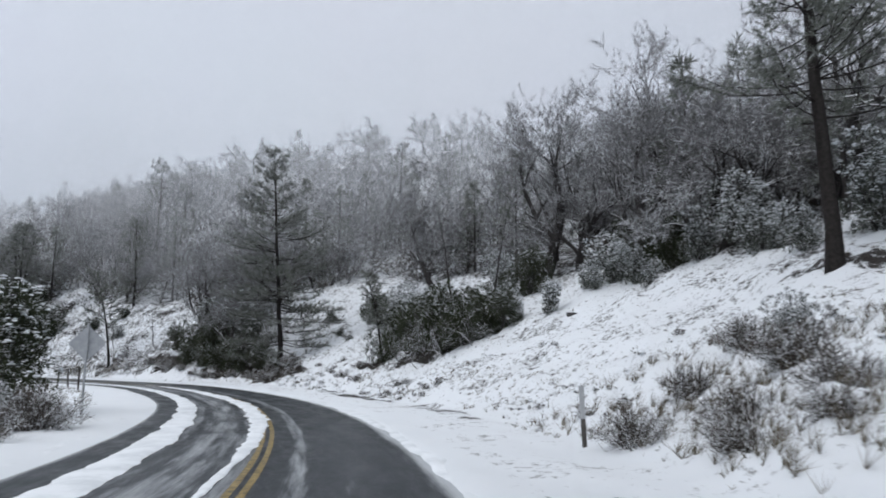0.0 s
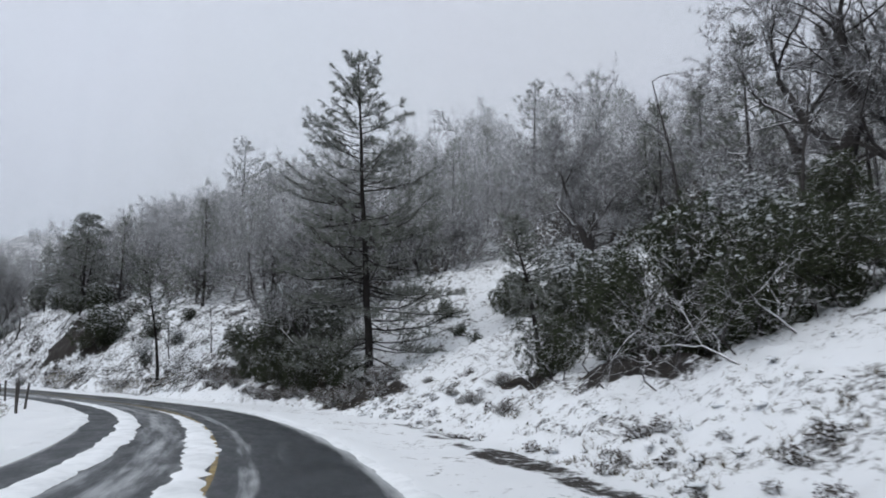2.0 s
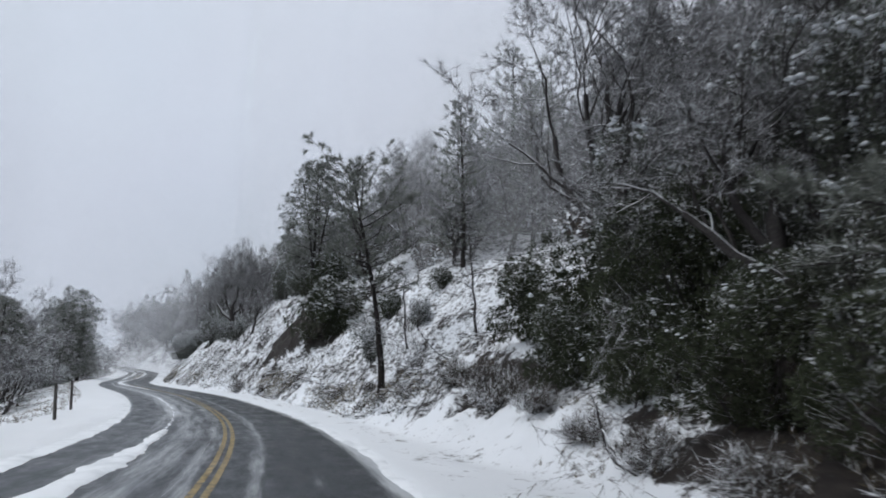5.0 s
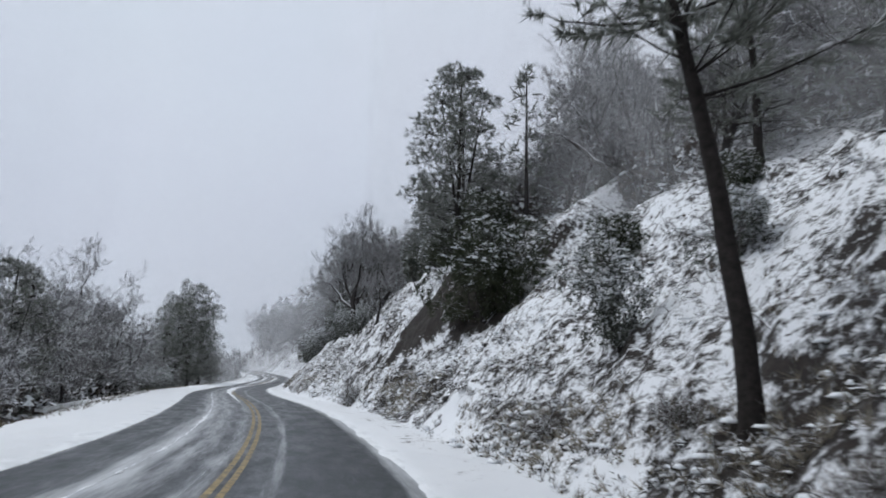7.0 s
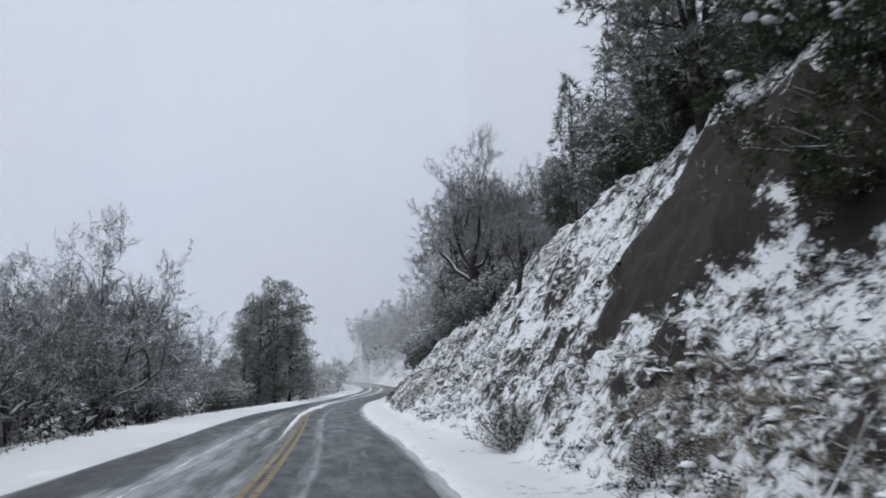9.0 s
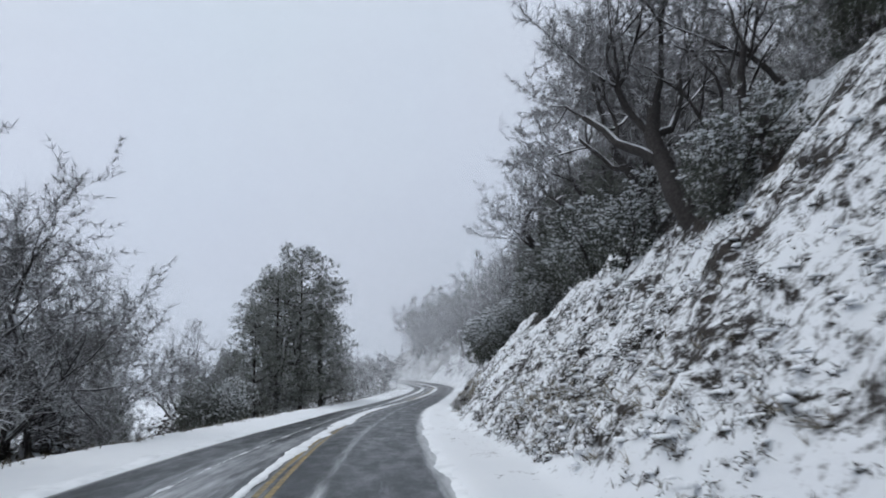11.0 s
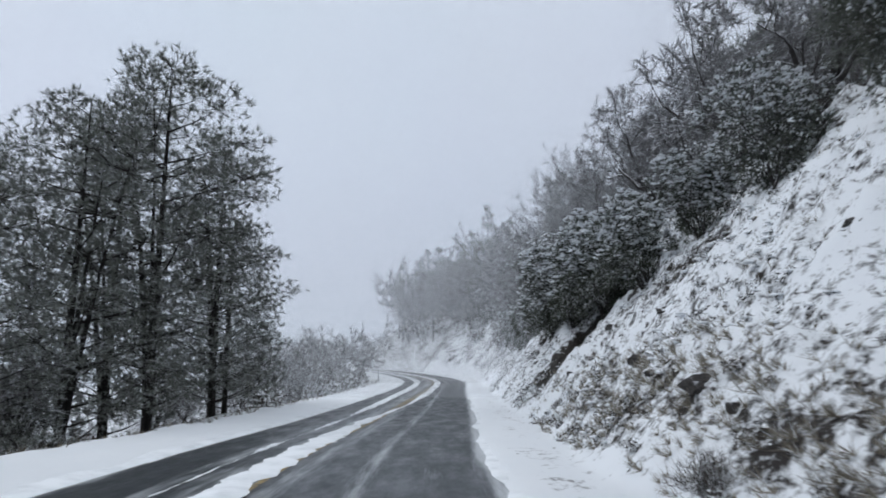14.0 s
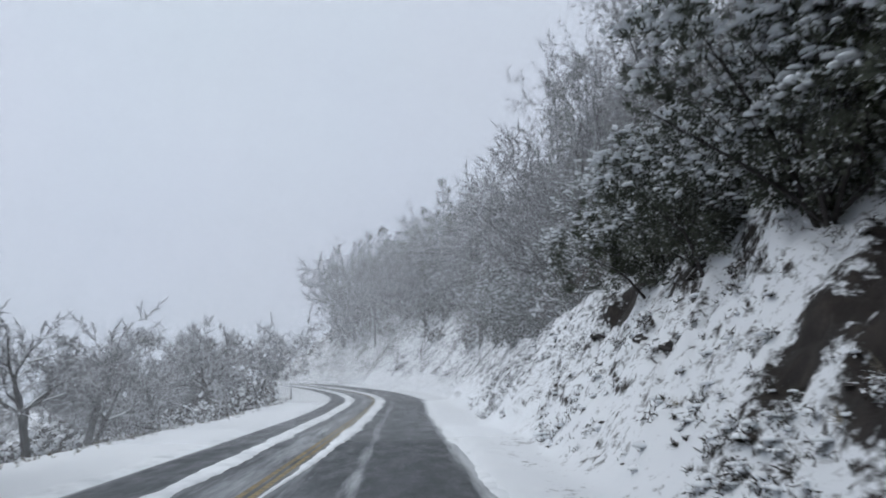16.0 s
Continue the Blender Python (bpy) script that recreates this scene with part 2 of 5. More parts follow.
# ---- the line of the road: headings in degrees along the right lane's middle ----
HEADING = [(-60, 95.3), (0, 95.1), (10, 98.0), (20, 103.8), (30, 108.8), (40, 115.4), (50, 121.1), (60, 127.7), (70, 133.3), (80, 136.8), (90, 140.8), (100, 144.3), (110, 146.7), (120, 149.2), (135, 150.9), (150, 148.9), (165, 146.7), (180, 145.6), (195, 141.5), (210, 141.9), (225, 142.4), (250, 141.0), (270, 160.2), (295, 182.0), (303, 180.0), (340, 130.0), (370, 112.0)]
LEVEL = [(-60, 0.0), (0, -0.04), (15, -0.23), (30, -0.34), (45, -0.43), (60, -0.39), (80, -0.49), (100, -0.46), (120, -0.21), (150, -0.08), (175, -0.11), (200, 0.08), (215, 0.34), (240, 0.83), (265, 2.0), (292, 3.6), (330, 4.6), (370, 5.0)]
RS = np.arange(-60, 371, 1.0)
_h = np.radians(np.interp(RS[:-1] + 0.5, *zip(*HEADING)))
RX = np.concatenate([[5.47], 5.47 + np.cumsum(np.cos(_h))])
RY = np.concatenate([[-59.75], -59.75 + np.cumsum(np.sin(_h))])
RZ = np.interp(RS, *zip(*LEVEL))
RZ = np.convolve(np.pad(RZ, 6, mode="edge"), np.ones(13) / 13, "valid")
RT = np.radians(np.interp(RS, *zip(*HEADING)))


def road_xy(s, d):
    """Plan of the point s metres along the road, d metres to the right of the right lane's middle."""
    s, d = np.asarray(s, float), np.asarray(d, float)
    t = np.interp(s, RS, RT)
    return np.interp(s, RS, RX) + d * np.sin(t), np.interp(s, RS, RY) - d * np.cos(t)


def lattice(x, y, seed):
    xi, yi = np.floor(x).astype(np.int64), np.floor(y).astype(np.int64)
    u, v = x - xi, y - yi
    u, v = u * u * (3 - 2 * u), v * v * (3 - 2 * v)

    def cell(a, b):
        h = (a * 374761393 + b * 668265263 + seed * 974711) & 0x7FFFFFFF
        h = ((h ^ (h >> 13)) * 1274126177) & 0x7FFFFFFF
        return ((h ^ (h >> 16)) & 0xFFFF) / 65535.0

    a, b, c, e = cell(xi, yi), cell(xi + 1, yi), cell(xi, yi + 1), cell(xi + 1, yi + 1)
    return (a * (1 - u) + b * u) * (1 - v) + (c * (1 - u) + e * u) * v


def fbm(x, y, seed=0, octaves=4):
    """Smooth noise, about -1 to 1."""
    x, y = np.asarray(x, float), np.asarray(y, float)
    out, amp, tot = 0.0, 1.0, 0.0
    for k in range(octaves):
        out = out + amp * (lattice(x * 2 ** k, y * 2 ** k, seed + k * 17) * 2 - 1)
        tot += amp
        amp *= 0.55
    return out / tot * 1.6


FOOT = [(0, 5.0), (55, 5.0), (90, 3.2)]
CUT = [(0, 0.42), (62, 0.42), (85, 0.75), (105, 0.95), (112, 0.92), (116, 0.86), (119, 1.36), (123, 1.42), (130, 1.30), (140, 1.18), (152, 1.08), (166, 0.98), (182, 0.98), (192, 1.12), (200, 1.15), (204, 1.05), (208, 0.80), (212, 1.2), (215, 1.3), (222, 1.2), (258, 1.0), (272, 1.25), (300, 1.2)]


def ledges(s, d):
    """Broken rock: tilted blocks of uneven height with sharp edges, at two sizes."""
    s, d = s + 0.25 * fbm(s / 1.1, d / 1.1, 211, 3), d + 0.25 * fbm(s / 1.2, d / 1.0, 215, 3)
    out = 0.0
    for size, high, seed in ((1.5, 0.46, 3), (0.62, 0.20, 7)):
        u, v = (s * 0.8 + d * 0.6) / size, (d * 0.8 - s * 0.6) / (size * 0.6)
        a, b = np.floor(u), np.floor(v)
        h = np.sin(a * 127.1 + b * 311.7 + seed) * 43758.5453
        h = h - np.floor(h)
        out = out + high * (h - 0.45) + high * 0.5 * (v - b - 0.5)
    return out


def ground_z(s, d):
    """Height of the ground: a snowy cut and a wooded hill on the right, a verge falling to a valley on the left."""
    s, d = np.broadcast_arrays(np.asarray(s, float), np.asarray(d, float))
    base = np.interp(s, RS, RZ)
    foot = np.interp(s, *zip(*FOOT)) + 0.5 * fbm(s / 6.0, 0 * s + 3.3, 5, 2)
    cut = np.interp(s, *zip(*CUT))
    up = np.maximum(d - foot, 0)
    soft = 0.5
    rise = np.minimum(np.sqrt(up * up + soft * soft) - soft + 0.25 * np.minimum(up, 1.0), 9.0)
    high = np.clip(d - foot - 9.0, 0, 75)
    over = np.maximum(d - foot - 84, 0)
    far = np.interp(s, [296, 322], [1.0, 0.0])
    z = base + np.minimum(rise * cut, 9.0 + 0.08 * rise) * (0.15 + 0.85 * far) + (high * np.interp(s, [62, 104], [0.42, 0.56]) + over * 0.2) * far
    down = np.clip(-8.7 - d, 0, 60)
    z = z - (np.sqrt(down * down + 1.0) - 1.0) * 0.32
    rough = np.clip(up / 2.5, 0, 1)
    z = z + rough * (0.30 * fbm(s / 3.2, d / 2.6, 11, 4) + 0.17 * fbm(s / 0.9, d / 0.7, 23, 4)) + np.clip(high / 10, 0, 1) * 1.6 * fbm(s / 17, d / 17, 31, 3)
    rocky = np.interp(s, [82, 92, 104, 116, 126, 140, 160, 178, 188, 202, 225, 240], [0, 0.45, 0.6, 0.6, 0.45, 0.4, 0.45, 0.6, 1.0, 1.0, 0.8, 0]) * np.clip(up / 0.5, 0, 1) * np.clip((15 - up) / 4, 0, 1)
    rocky = rocky * np.clip(2.2 * fbm(s / 5.5, d / 3.2, 201, 4) + 0.75, 0, 1)
    z = z + 0.6 * rocky * ledges(s, d)
    pillow = np.clip(up / 1.2, 0, 1) * np.clip((24 - up) / 5, 0, 1) * np.interp(s, [60, 88, 150, 165, 185, 200], [0.35, 1.0, 1.0, 0.7, 0.8, 1.0])
    z = z + pillow * (0.34 * np.abs(fbm(s / 1.3, d / 0.8, 301, 2)) + 0.16 * np.abs(fbm(s / 0.75, d / 0.42, 305, 2)) - 0.14)
    z = z + np.clip(up / 1.0, 0, 1) * np.clip((26 - up) / 4, 0, 1) * np.interp(s, [60, 85], [0.10, 0.055]) * fbm(s / 0.55, d / 0.42, 27, 2)
    verge = np.clip((-5.9 - d) / 0.6, 0, 1) * np.clip((d + 60) / 10, 0, 1)
    z = z + verge * (0.10 + 0.07 * fbm(s / 1.6, d / 1.1, 41, 3)) + np.clip(down / 6, 0, 1) * 0.7 * fbm(s / 9, d / 9, 47, 3)
    side = np.clip((d - 1.35) / 0.45, 0, 1) * np.clip((foot - d) / 0.6 + 1, 0, 1)
    z = z + side * (0.07 + 0.05 * fbm(s / 1.4, d / 0.9, 53, 3))
    under = np.clip((d + 5.75) / 0.4, 0, 1) * np.clip((1.45 - d) / 0.3, 0, 1)
    return z - 0.12 * under


def put(s, d, sink=0.05):
    x, y = road_xy(s, d)
    return float(x), float(y), float(ground_z(s, d)) - sink


# ---- mesh helpers ----


def fast_mesh(name, v, faces, material, smooth=False):
    """A mesh from arrays: v (n, 3), and one or more arrays of faces, each (m, 3) or (m, 4)."""
    me = bpy.data.meshes.new(name)
    v = np.asarray(v, np.float32)
    faces = [np.asarray(f, np.int32) for f in faces if len(f)]
    me.vertices.add(len(v))
    me.vertices.foreach_set("co", v.ravel())
    loops = np.concatenate([f.ravel() for f in faces])
    sizes = np.concatenate([np.full(len(f), f.shape[1], np.int32) for f in faces])
    starts = np.concatenate([[0], np.cumsum(sizes)[:-1]]).astype(np.int32)
    me.loops.add(len(loops))
    me.loops.foreach_set("vertex_index", loops)
    me.polygons.add(len(sizes))
    me.polygons.foreach_set("loop_start", starts)
    me.polygons.foreach_set("use_smooth", np.full(len(sizes), smooth, bool))
    me.update(calc_edges=True)
    me.materials.append(material)
    return me


def grid_mesh(name, v, rows, cols, material):
    i = np.arange(rows * cols).reshape(rows, cols)
    f = np.stack([i[:-1, :-1], i[:-1, 1:], i[1:, 1:], i[1:, :-1]], -1).reshape(-1, 4)
    return fast_mesh(name, v, [f], material, True)


def part(name, me, parent, label=""):
    ob = new(name, me)
    ob.parent = parent
    return tagged(ob, label) if label else ob


def bm_mesh(name, bm, material):
    me = bpy.data.meshes.new(name)
    bm.to_mesh(me)
    bm.free()
    me.materials.append(material)
    return me


def tubes(branches):
    """Tapered tubes along branches: (points (n, 3), radii (n,), sides)."""
    vs, fs, k = [], [], 0
    for p, r, sides in branches:
        t = np.gradient(p, axis=0)
        t /= np.linalg.norm(t, axis=1)[:, None] + 1e-9
        ref = np.where(np.abs(t[:, 2:3]) > 0.9, np.array([[1.0, 0, 0]]), np.array([[0, 0, 1.0]]))
        a = np.cross(t, ref)
        a /= np.linalg.norm(a, axis=1)[:, None] + 1e-9
        b = np.cross(t, a)
        ang = np.arange(sides) * 2 * np.pi / sides
        ring = p[:, None] + r[:, None, None] * (np.cos(ang)[None, :, None] * a[:, None] + np.sin(ang)[None, :, None] * b[:, None])
        n = len(p)
        vs.append(ring.reshape(-1, 3))
        i = k + np.arange(n * sides).reshape(n, sides)
        j = np.roll(i, -1, axis=1)
        fs.append(np.stack([i[:-1], j[:-1], j[1:], i[1:]], -1).reshape(-1, 4))
        k += n * sides
    return np.concatenate(vs), np.concatenate(fs)


def sprays(rng, tips, dirs, count, length, width, spread):
    """At each tip a spray of thin blades (one triangle each) fanning about its direction."""
    tips, dirs = np.repeat(tips, count, 0), np.repeat(dirs, count, 0)
    n = len(tips)
    d = dirs + rng.normal(0, spread, (n, 3))
    d /= np.linalg.norm(d, axis=1)[:, None] + 1e-9
    side = np.cross(d, rng.normal(0, 1, (n, 3)))
    side /= np.linalg.norm(side, axis=1)[:, None] + 1e-9
    ln = length * rng.uniform(0.6, 1.25, (n, 1))
    o = tips + d * ln * rng.uniform(-0.25, 0.15, (n, 1))
    v = np.stack([o - side * width / 2, o + side * width / 2, o + d * ln], 1).reshape(-1, 3)
    return v, np.arange(3 * n).reshape(-1, 3)


def leaves(rng, pts, count, size, scatter):
    """About each point a cluster of small leaves (one triangle each)."""
    c = np.repeat(pts, count, 0) + rng.normal(0, scatter, (len(pts) * count, 3))
    n = len(c)
    d = rng.normal(0, 1, (n, 3))
    d[:, 2] *= 0.6
    d /= np.linalg.norm(d, axis=1)[:, None]
    e = np.cross(d, rng.normal(0, 1, (n, 3)))
    e /= np.linalg.norm(e, axis=1)[:, None]
    s = size * rng.uniform(0.6, 1.3, (n, 1))
    v = np.stack([c - d * s - e * s * 0.3, c + e * s * 0.75, c + d * s - e * s * 0.3], 1).reshape(-1, 3)
    return v, np.arange(3 * n).reshape(-1, 3)


def lumps(rng, pts, size):
    """Small uneven pads of snow, one at each point."""
    g = np.radians(np.arange(6) * 60)
    ring = np.stack([np.cos(g), np.sin(g), 0 * g], 1)
    shape = np.concatenate([[[0, 0, 0.55]], ring * [0.6, 0.6, 0] + [0, 0, 0.38], ring + [0, 0, -0.1], [[0, 0, -0.3]]])
    f = [(0, 1 + k, 1 + (k + 1) % 6) for k in range(6)]
    f += [t for k in range(6) for t in ((1 + k, 7 + k, 7 + (k + 1) % 6), (1 + k, 7 + (k + 1) % 6, 1 + (k + 1) % 6))]
    f += [(7 + k, 13, 7 + (k + 1) % 6) for k in range(6)]
    n = len(pts)
    v = np.repeat(shape[None], n, 0) * rng.uniform(0.65, 1.35, (n, 14, 1)) * (size * rng.uniform(0.5, 1.5, (n, 1, 1)))
    v = v * np.stack([rng.uniform(0.7, 1.6, n), rng.uniform(0.7, 1.6, n), rng.uniform(0.6, 1.0, n)], -1)[:, None]
    a = rng.uniform(0, 6.28, (n, 1))
    x, y = v[..., 0] * np.cos(a) - v[..., 1] * np.sin(a), v[..., 0] * np.sin(a) + v[..., 1] * np.cos(a)
    v = np.stack([x, y, v[..., 2]], -1) + np.asarray(pts)[:, None]
    return v.reshape(-1, 3), (np.array(f)[None] + 14 * np.arange(n)[:, None, None]).reshape(-1, 3)


def turned(rng, d, angle):
    """d swung by about that many degrees to a chance side."""
    p = np.cross(d, rng.normal(0, 1, 3))
    p /= np.linalg.norm(p) + 1e-9
    a = np.radians(angle)
    return d * np.cos(a) + p * np.sin(a)


def grow(rng, p, d, length, r, depth, level, out, tips, wiggle=0.18, lift=0.06, kids=3, fork=(22, 62)):
    n = 5 if level < 3 else 4
    pts, step = [p], length / (n - 1)
    for i in range(n - 1):
        d = d + rng.normal(0, wiggle, 3) + np.array([0, 0, lift])
        d = d / np.linalg.norm(d)
        pts.append(pts[-1] + d * step)
    pts = np.array(pts)
    rad = np.linspace(r, r * (0.55 if level < depth else 0.3), n)
    out.append((pts, rad, 7 if level == 0 else 5 if level < 2 else 3))
    if level >= depth - 1:
        tips.extend((q, d) for q in pts[1:])
    if level < depth:
        for k in range(kids + (1 if level in (0, 1) else 0)):
            f = rng.uniform(0.45, 1.0) if k else 1.0
            i = min(int(f * (n - 1)), n - 1)
            nd = turned(rng, d, rng.uniform(*fork) if k else rng.uniform(8, 34))
            grow(rng, pts[i], nd, length * rng.uniform(0.58, 0.78), rad[i] * rng.uniform(0.5, 0.72), depth, level + 1, out, tips, wiggle, lift, kids, fork)


def tree_root(name, label, category="tree", group=""):
    ob = new(name)
    ob.empty_display_size = 0.3
    return tagged(ob, label, category, group)


def oak_meshes(seed, h, depth=5, spray=9, stems=1):
    """A leafless oak with a forked crown, twigs white with frost."""
    rng = np.random.default_rng(seed)
    out, tips = [], []
    for k in range(stems):
        lean = rng.normal(0, 0.05 + 0.14 * (stems > 1), 3)
        lean[2] = 1
        grow(rng, np.array([0.35 * k * (stems > 1), 0.1 * k, -0.3]), lean / np.linalg.norm(lean), h * 0.32, h * 0.021 + 0.05, depth, 0, out, tips, 0.18, 0.05, 3, (24, 66))
    v, f = tubes(out)
    top = v[:, 2].max()
    k = h / top
    tp, td = np.array([a for a, _ in tips]), np.array([b for _, b in tips])
    sv, sf = sprays(rng, tp, td, spray, 0.44, 0.020, 0.8)
    return fast_mesh("trunk", v * k, [f], OAK_BARK, True), fast_mesh("crown", sv * k, [sf], TWIG)


def pine_meshes(seed, h, spread=0.20, bare=0.12, tuft=9, lean=(0.0, 0.0), dense=1.0, rise=0.25, droop=0.18, crown=None, blade=0.0):
    """A tall airy pine: tapered trunk, whorls of up-curved branches, tufts of long needles towards their ends."""
    rng = np.random.default_rng(seed)
    n = 14
    zz = np.linspace(-0.3, h, n)
    w = np.cumsum(rng.normal(0, 0.012 * h / n * 3, (n, 2)), 0)
    trunk = np.stack([lean[0] * np.abs(zz / h) ** 1.4 * h + w[:, 0], lean[1] * np.abs(zz / h) ** 1.4 * h + w[:, 1], zz], 1)
    r0 = h * 0.0095 + 0.05
    rad = r0 * (1 - 0.93 * np.clip(zz / h, 0, 1)) + 0.012
    rad[0] *= 1.3
    out, tips, dirs = [(trunk, rad, 9)], [], []
    z = h * bare
    while z < h * 0.985:
        f = z / h
        prof = np.interp(f, [0.0, 0.15, 0.35, 0.6, 0.85, 1.0], crown or [0.75, 0.95, 1.0, 0.78, 0.45, 0.10])
        c = np.array([np.interp(z, zz, trunk[:, k]) for k in range(3)])
        rb = float(np.interp(z, zz, rad))
        for k in range(rng.integers(2, 5)):
            az = rng.uniform(0, 2 * np.pi)
            ln = h * spread * prof * rng.uniform(0.55, 1.2)
            el = rng.uniform(-0.15, 0.25) + rise * f * 2
            m = 6
            u = np.linspace(0, 1, m)
            rr = ln * u
            up = ln * (el * u + 0.25 * u ** 2.2 - droop * u * (1 - f)) + rng.normal(0, 0.02 * ln, m) * u
            bend = az + rng.normal(0, 0.25) * u
            pts = c + np.stack([rr * np.cos(bend), rr * np.sin(bend), up], 1)
            out.append((pts, np.linspace(max(0.010, min(rb * 0.4, 0.007 * ln + 0.010)), 0.006, m), 4))
            nt = max(3, int(ln * 3.6 * dense))
            for q in range(nt):
                g = rng.uniform(0.22, 1.0) if f > 0.3 else rng.uniform(0.28, 1.0)
                b = np.array([np.interp(g, u, pts[:, k]) for k in range(3)])
                dd = np.array([np.cos(az + rng.normal(0, 0.8)), np.sin(az + rng.normal(0, 0.8)), rng.uniform(-0.05, 0.8)])
                dd /= np.linalg.norm(dd)
                tl = rng.uniform(0.15, 0.32) * ln * (1.15 - g) + 0.12
                e = b + dd * tl
                out.append((np.array([b, e]), np.array([0.010, 0.005]), 3))
                for x in (0.55, 1.0):
                    tips.append(b + dd * tl * x)
                    dirs.append(dd)
        z += h * rng.uniform(0.016, 0.030) / dense ** 0.5
    v, f = tubes(out)
    sv, sf = sprays(rng, np.array(tips), np.array(dirs), tuft, 0.31, blade or 0.022 + 0.0006 * h, 0.65)
    return fast_mesh("trunk", v, [f], PINE_BARK, True), fast_mesh("crown", sv, [sf], NEEDLES)


def round_pine_meshes(seed, h, width=0.26, lobes=34, tufts=46, blades=9, low=0.1):
    """A broad old pine: forked leaders and layered pads of needles in a rounded crown with gaps."""
    rng = np.random.default_rng(seed)
    out, tips, dirs = [], [], []
    leaders = []
    for k in range(3):
        zz = np.linspace(-0.3, h * (0.97, 0.86, 0.8)[k], 9)
        off = rng.normal(0, 0.045 * h, 2) if k else np.zeros(2)
        bow = np.clip(zz / h, 0, 1) ** 1.3
        leaders.append(np.stack([off[0] * bow * 1.6 + 0.1 * k, off[1] * bow * 1.6, zz], 1))
        out.append((leaders[-1], np.linspace(h * 0.011 + 0.05, 0.03, 9) * (1.0, 0.75, 0.7)[k], 8))
    for k in range(lobes):
        f = low + (0.97 - low) * ((k + rng.uniform(0, 1)) / lobes)
        prof = float(np.interp(f, [0, 0.15, 0.4, 0.65, 0.85, 1.0], [0.75, 0.95, 1.0, 0.92, 0.68, 0.25]))
        a = k * 2.4 + rng.uniform(-0.6, 0.6)
        r = h * width * prof * rng.uniform(0.45, 0.95)
        c = np.array([r * math.cos(a), r * math.sin(a), f * h])
        ld = leaders[k % 3]
        zb = max(0.05 * h, f * h - 0.35 * r)
        b = np.array([np.interp(zb, ld[:, 2], ld[:, q]) for q in range(3)])
        mid_ = (b + c) / 2 - np.array([0, 0, 0.04 * r])
        out.append((np.array([b, mid_, c]), np.array([0.012 * r + 0.02, 0.008 * r + 0.015, 0.012]), 4))
        sx = h * width * rng.uniform(0.34, 0.52) * (0.5 + 0.5 * prof)
        sz = sx * rng.uniform(0.45, 0.75)
        for q in range(tufts):
            d = rng.normal(0, 1, 3)
            d[2] = abs(d[2]) * (1 if rng.uniform() < 0.75 else -1)
            d /= np.linalg.norm(d)
            p = c + d * np.array([sx, sx, sz]) * rng.uniform(0.45, 1.05)
            tips.append(p)
            e = d * np.array([1, 1, 0.6]) + np.array([0.35 * math.cos(a), 0.35 * math.sin(a), 0.25])
            dirs.append(e / np.linalg.norm(e))
            if q % 3 == 0:
                out.append((np.array([c + (p - c) * 0.1, p]), np.array([0.014, 0.006]), 3))
    v, f = tubes(out)
    sv, sf = sprays(rng, np.array(tips), np.array(dirs), blades, 0.36, 0.048, 0.75)
    return fast_mesh("trunk", v, [f], PINE_BARK, True), fast_mesh("crown", sv, [sf], NEEDLES)


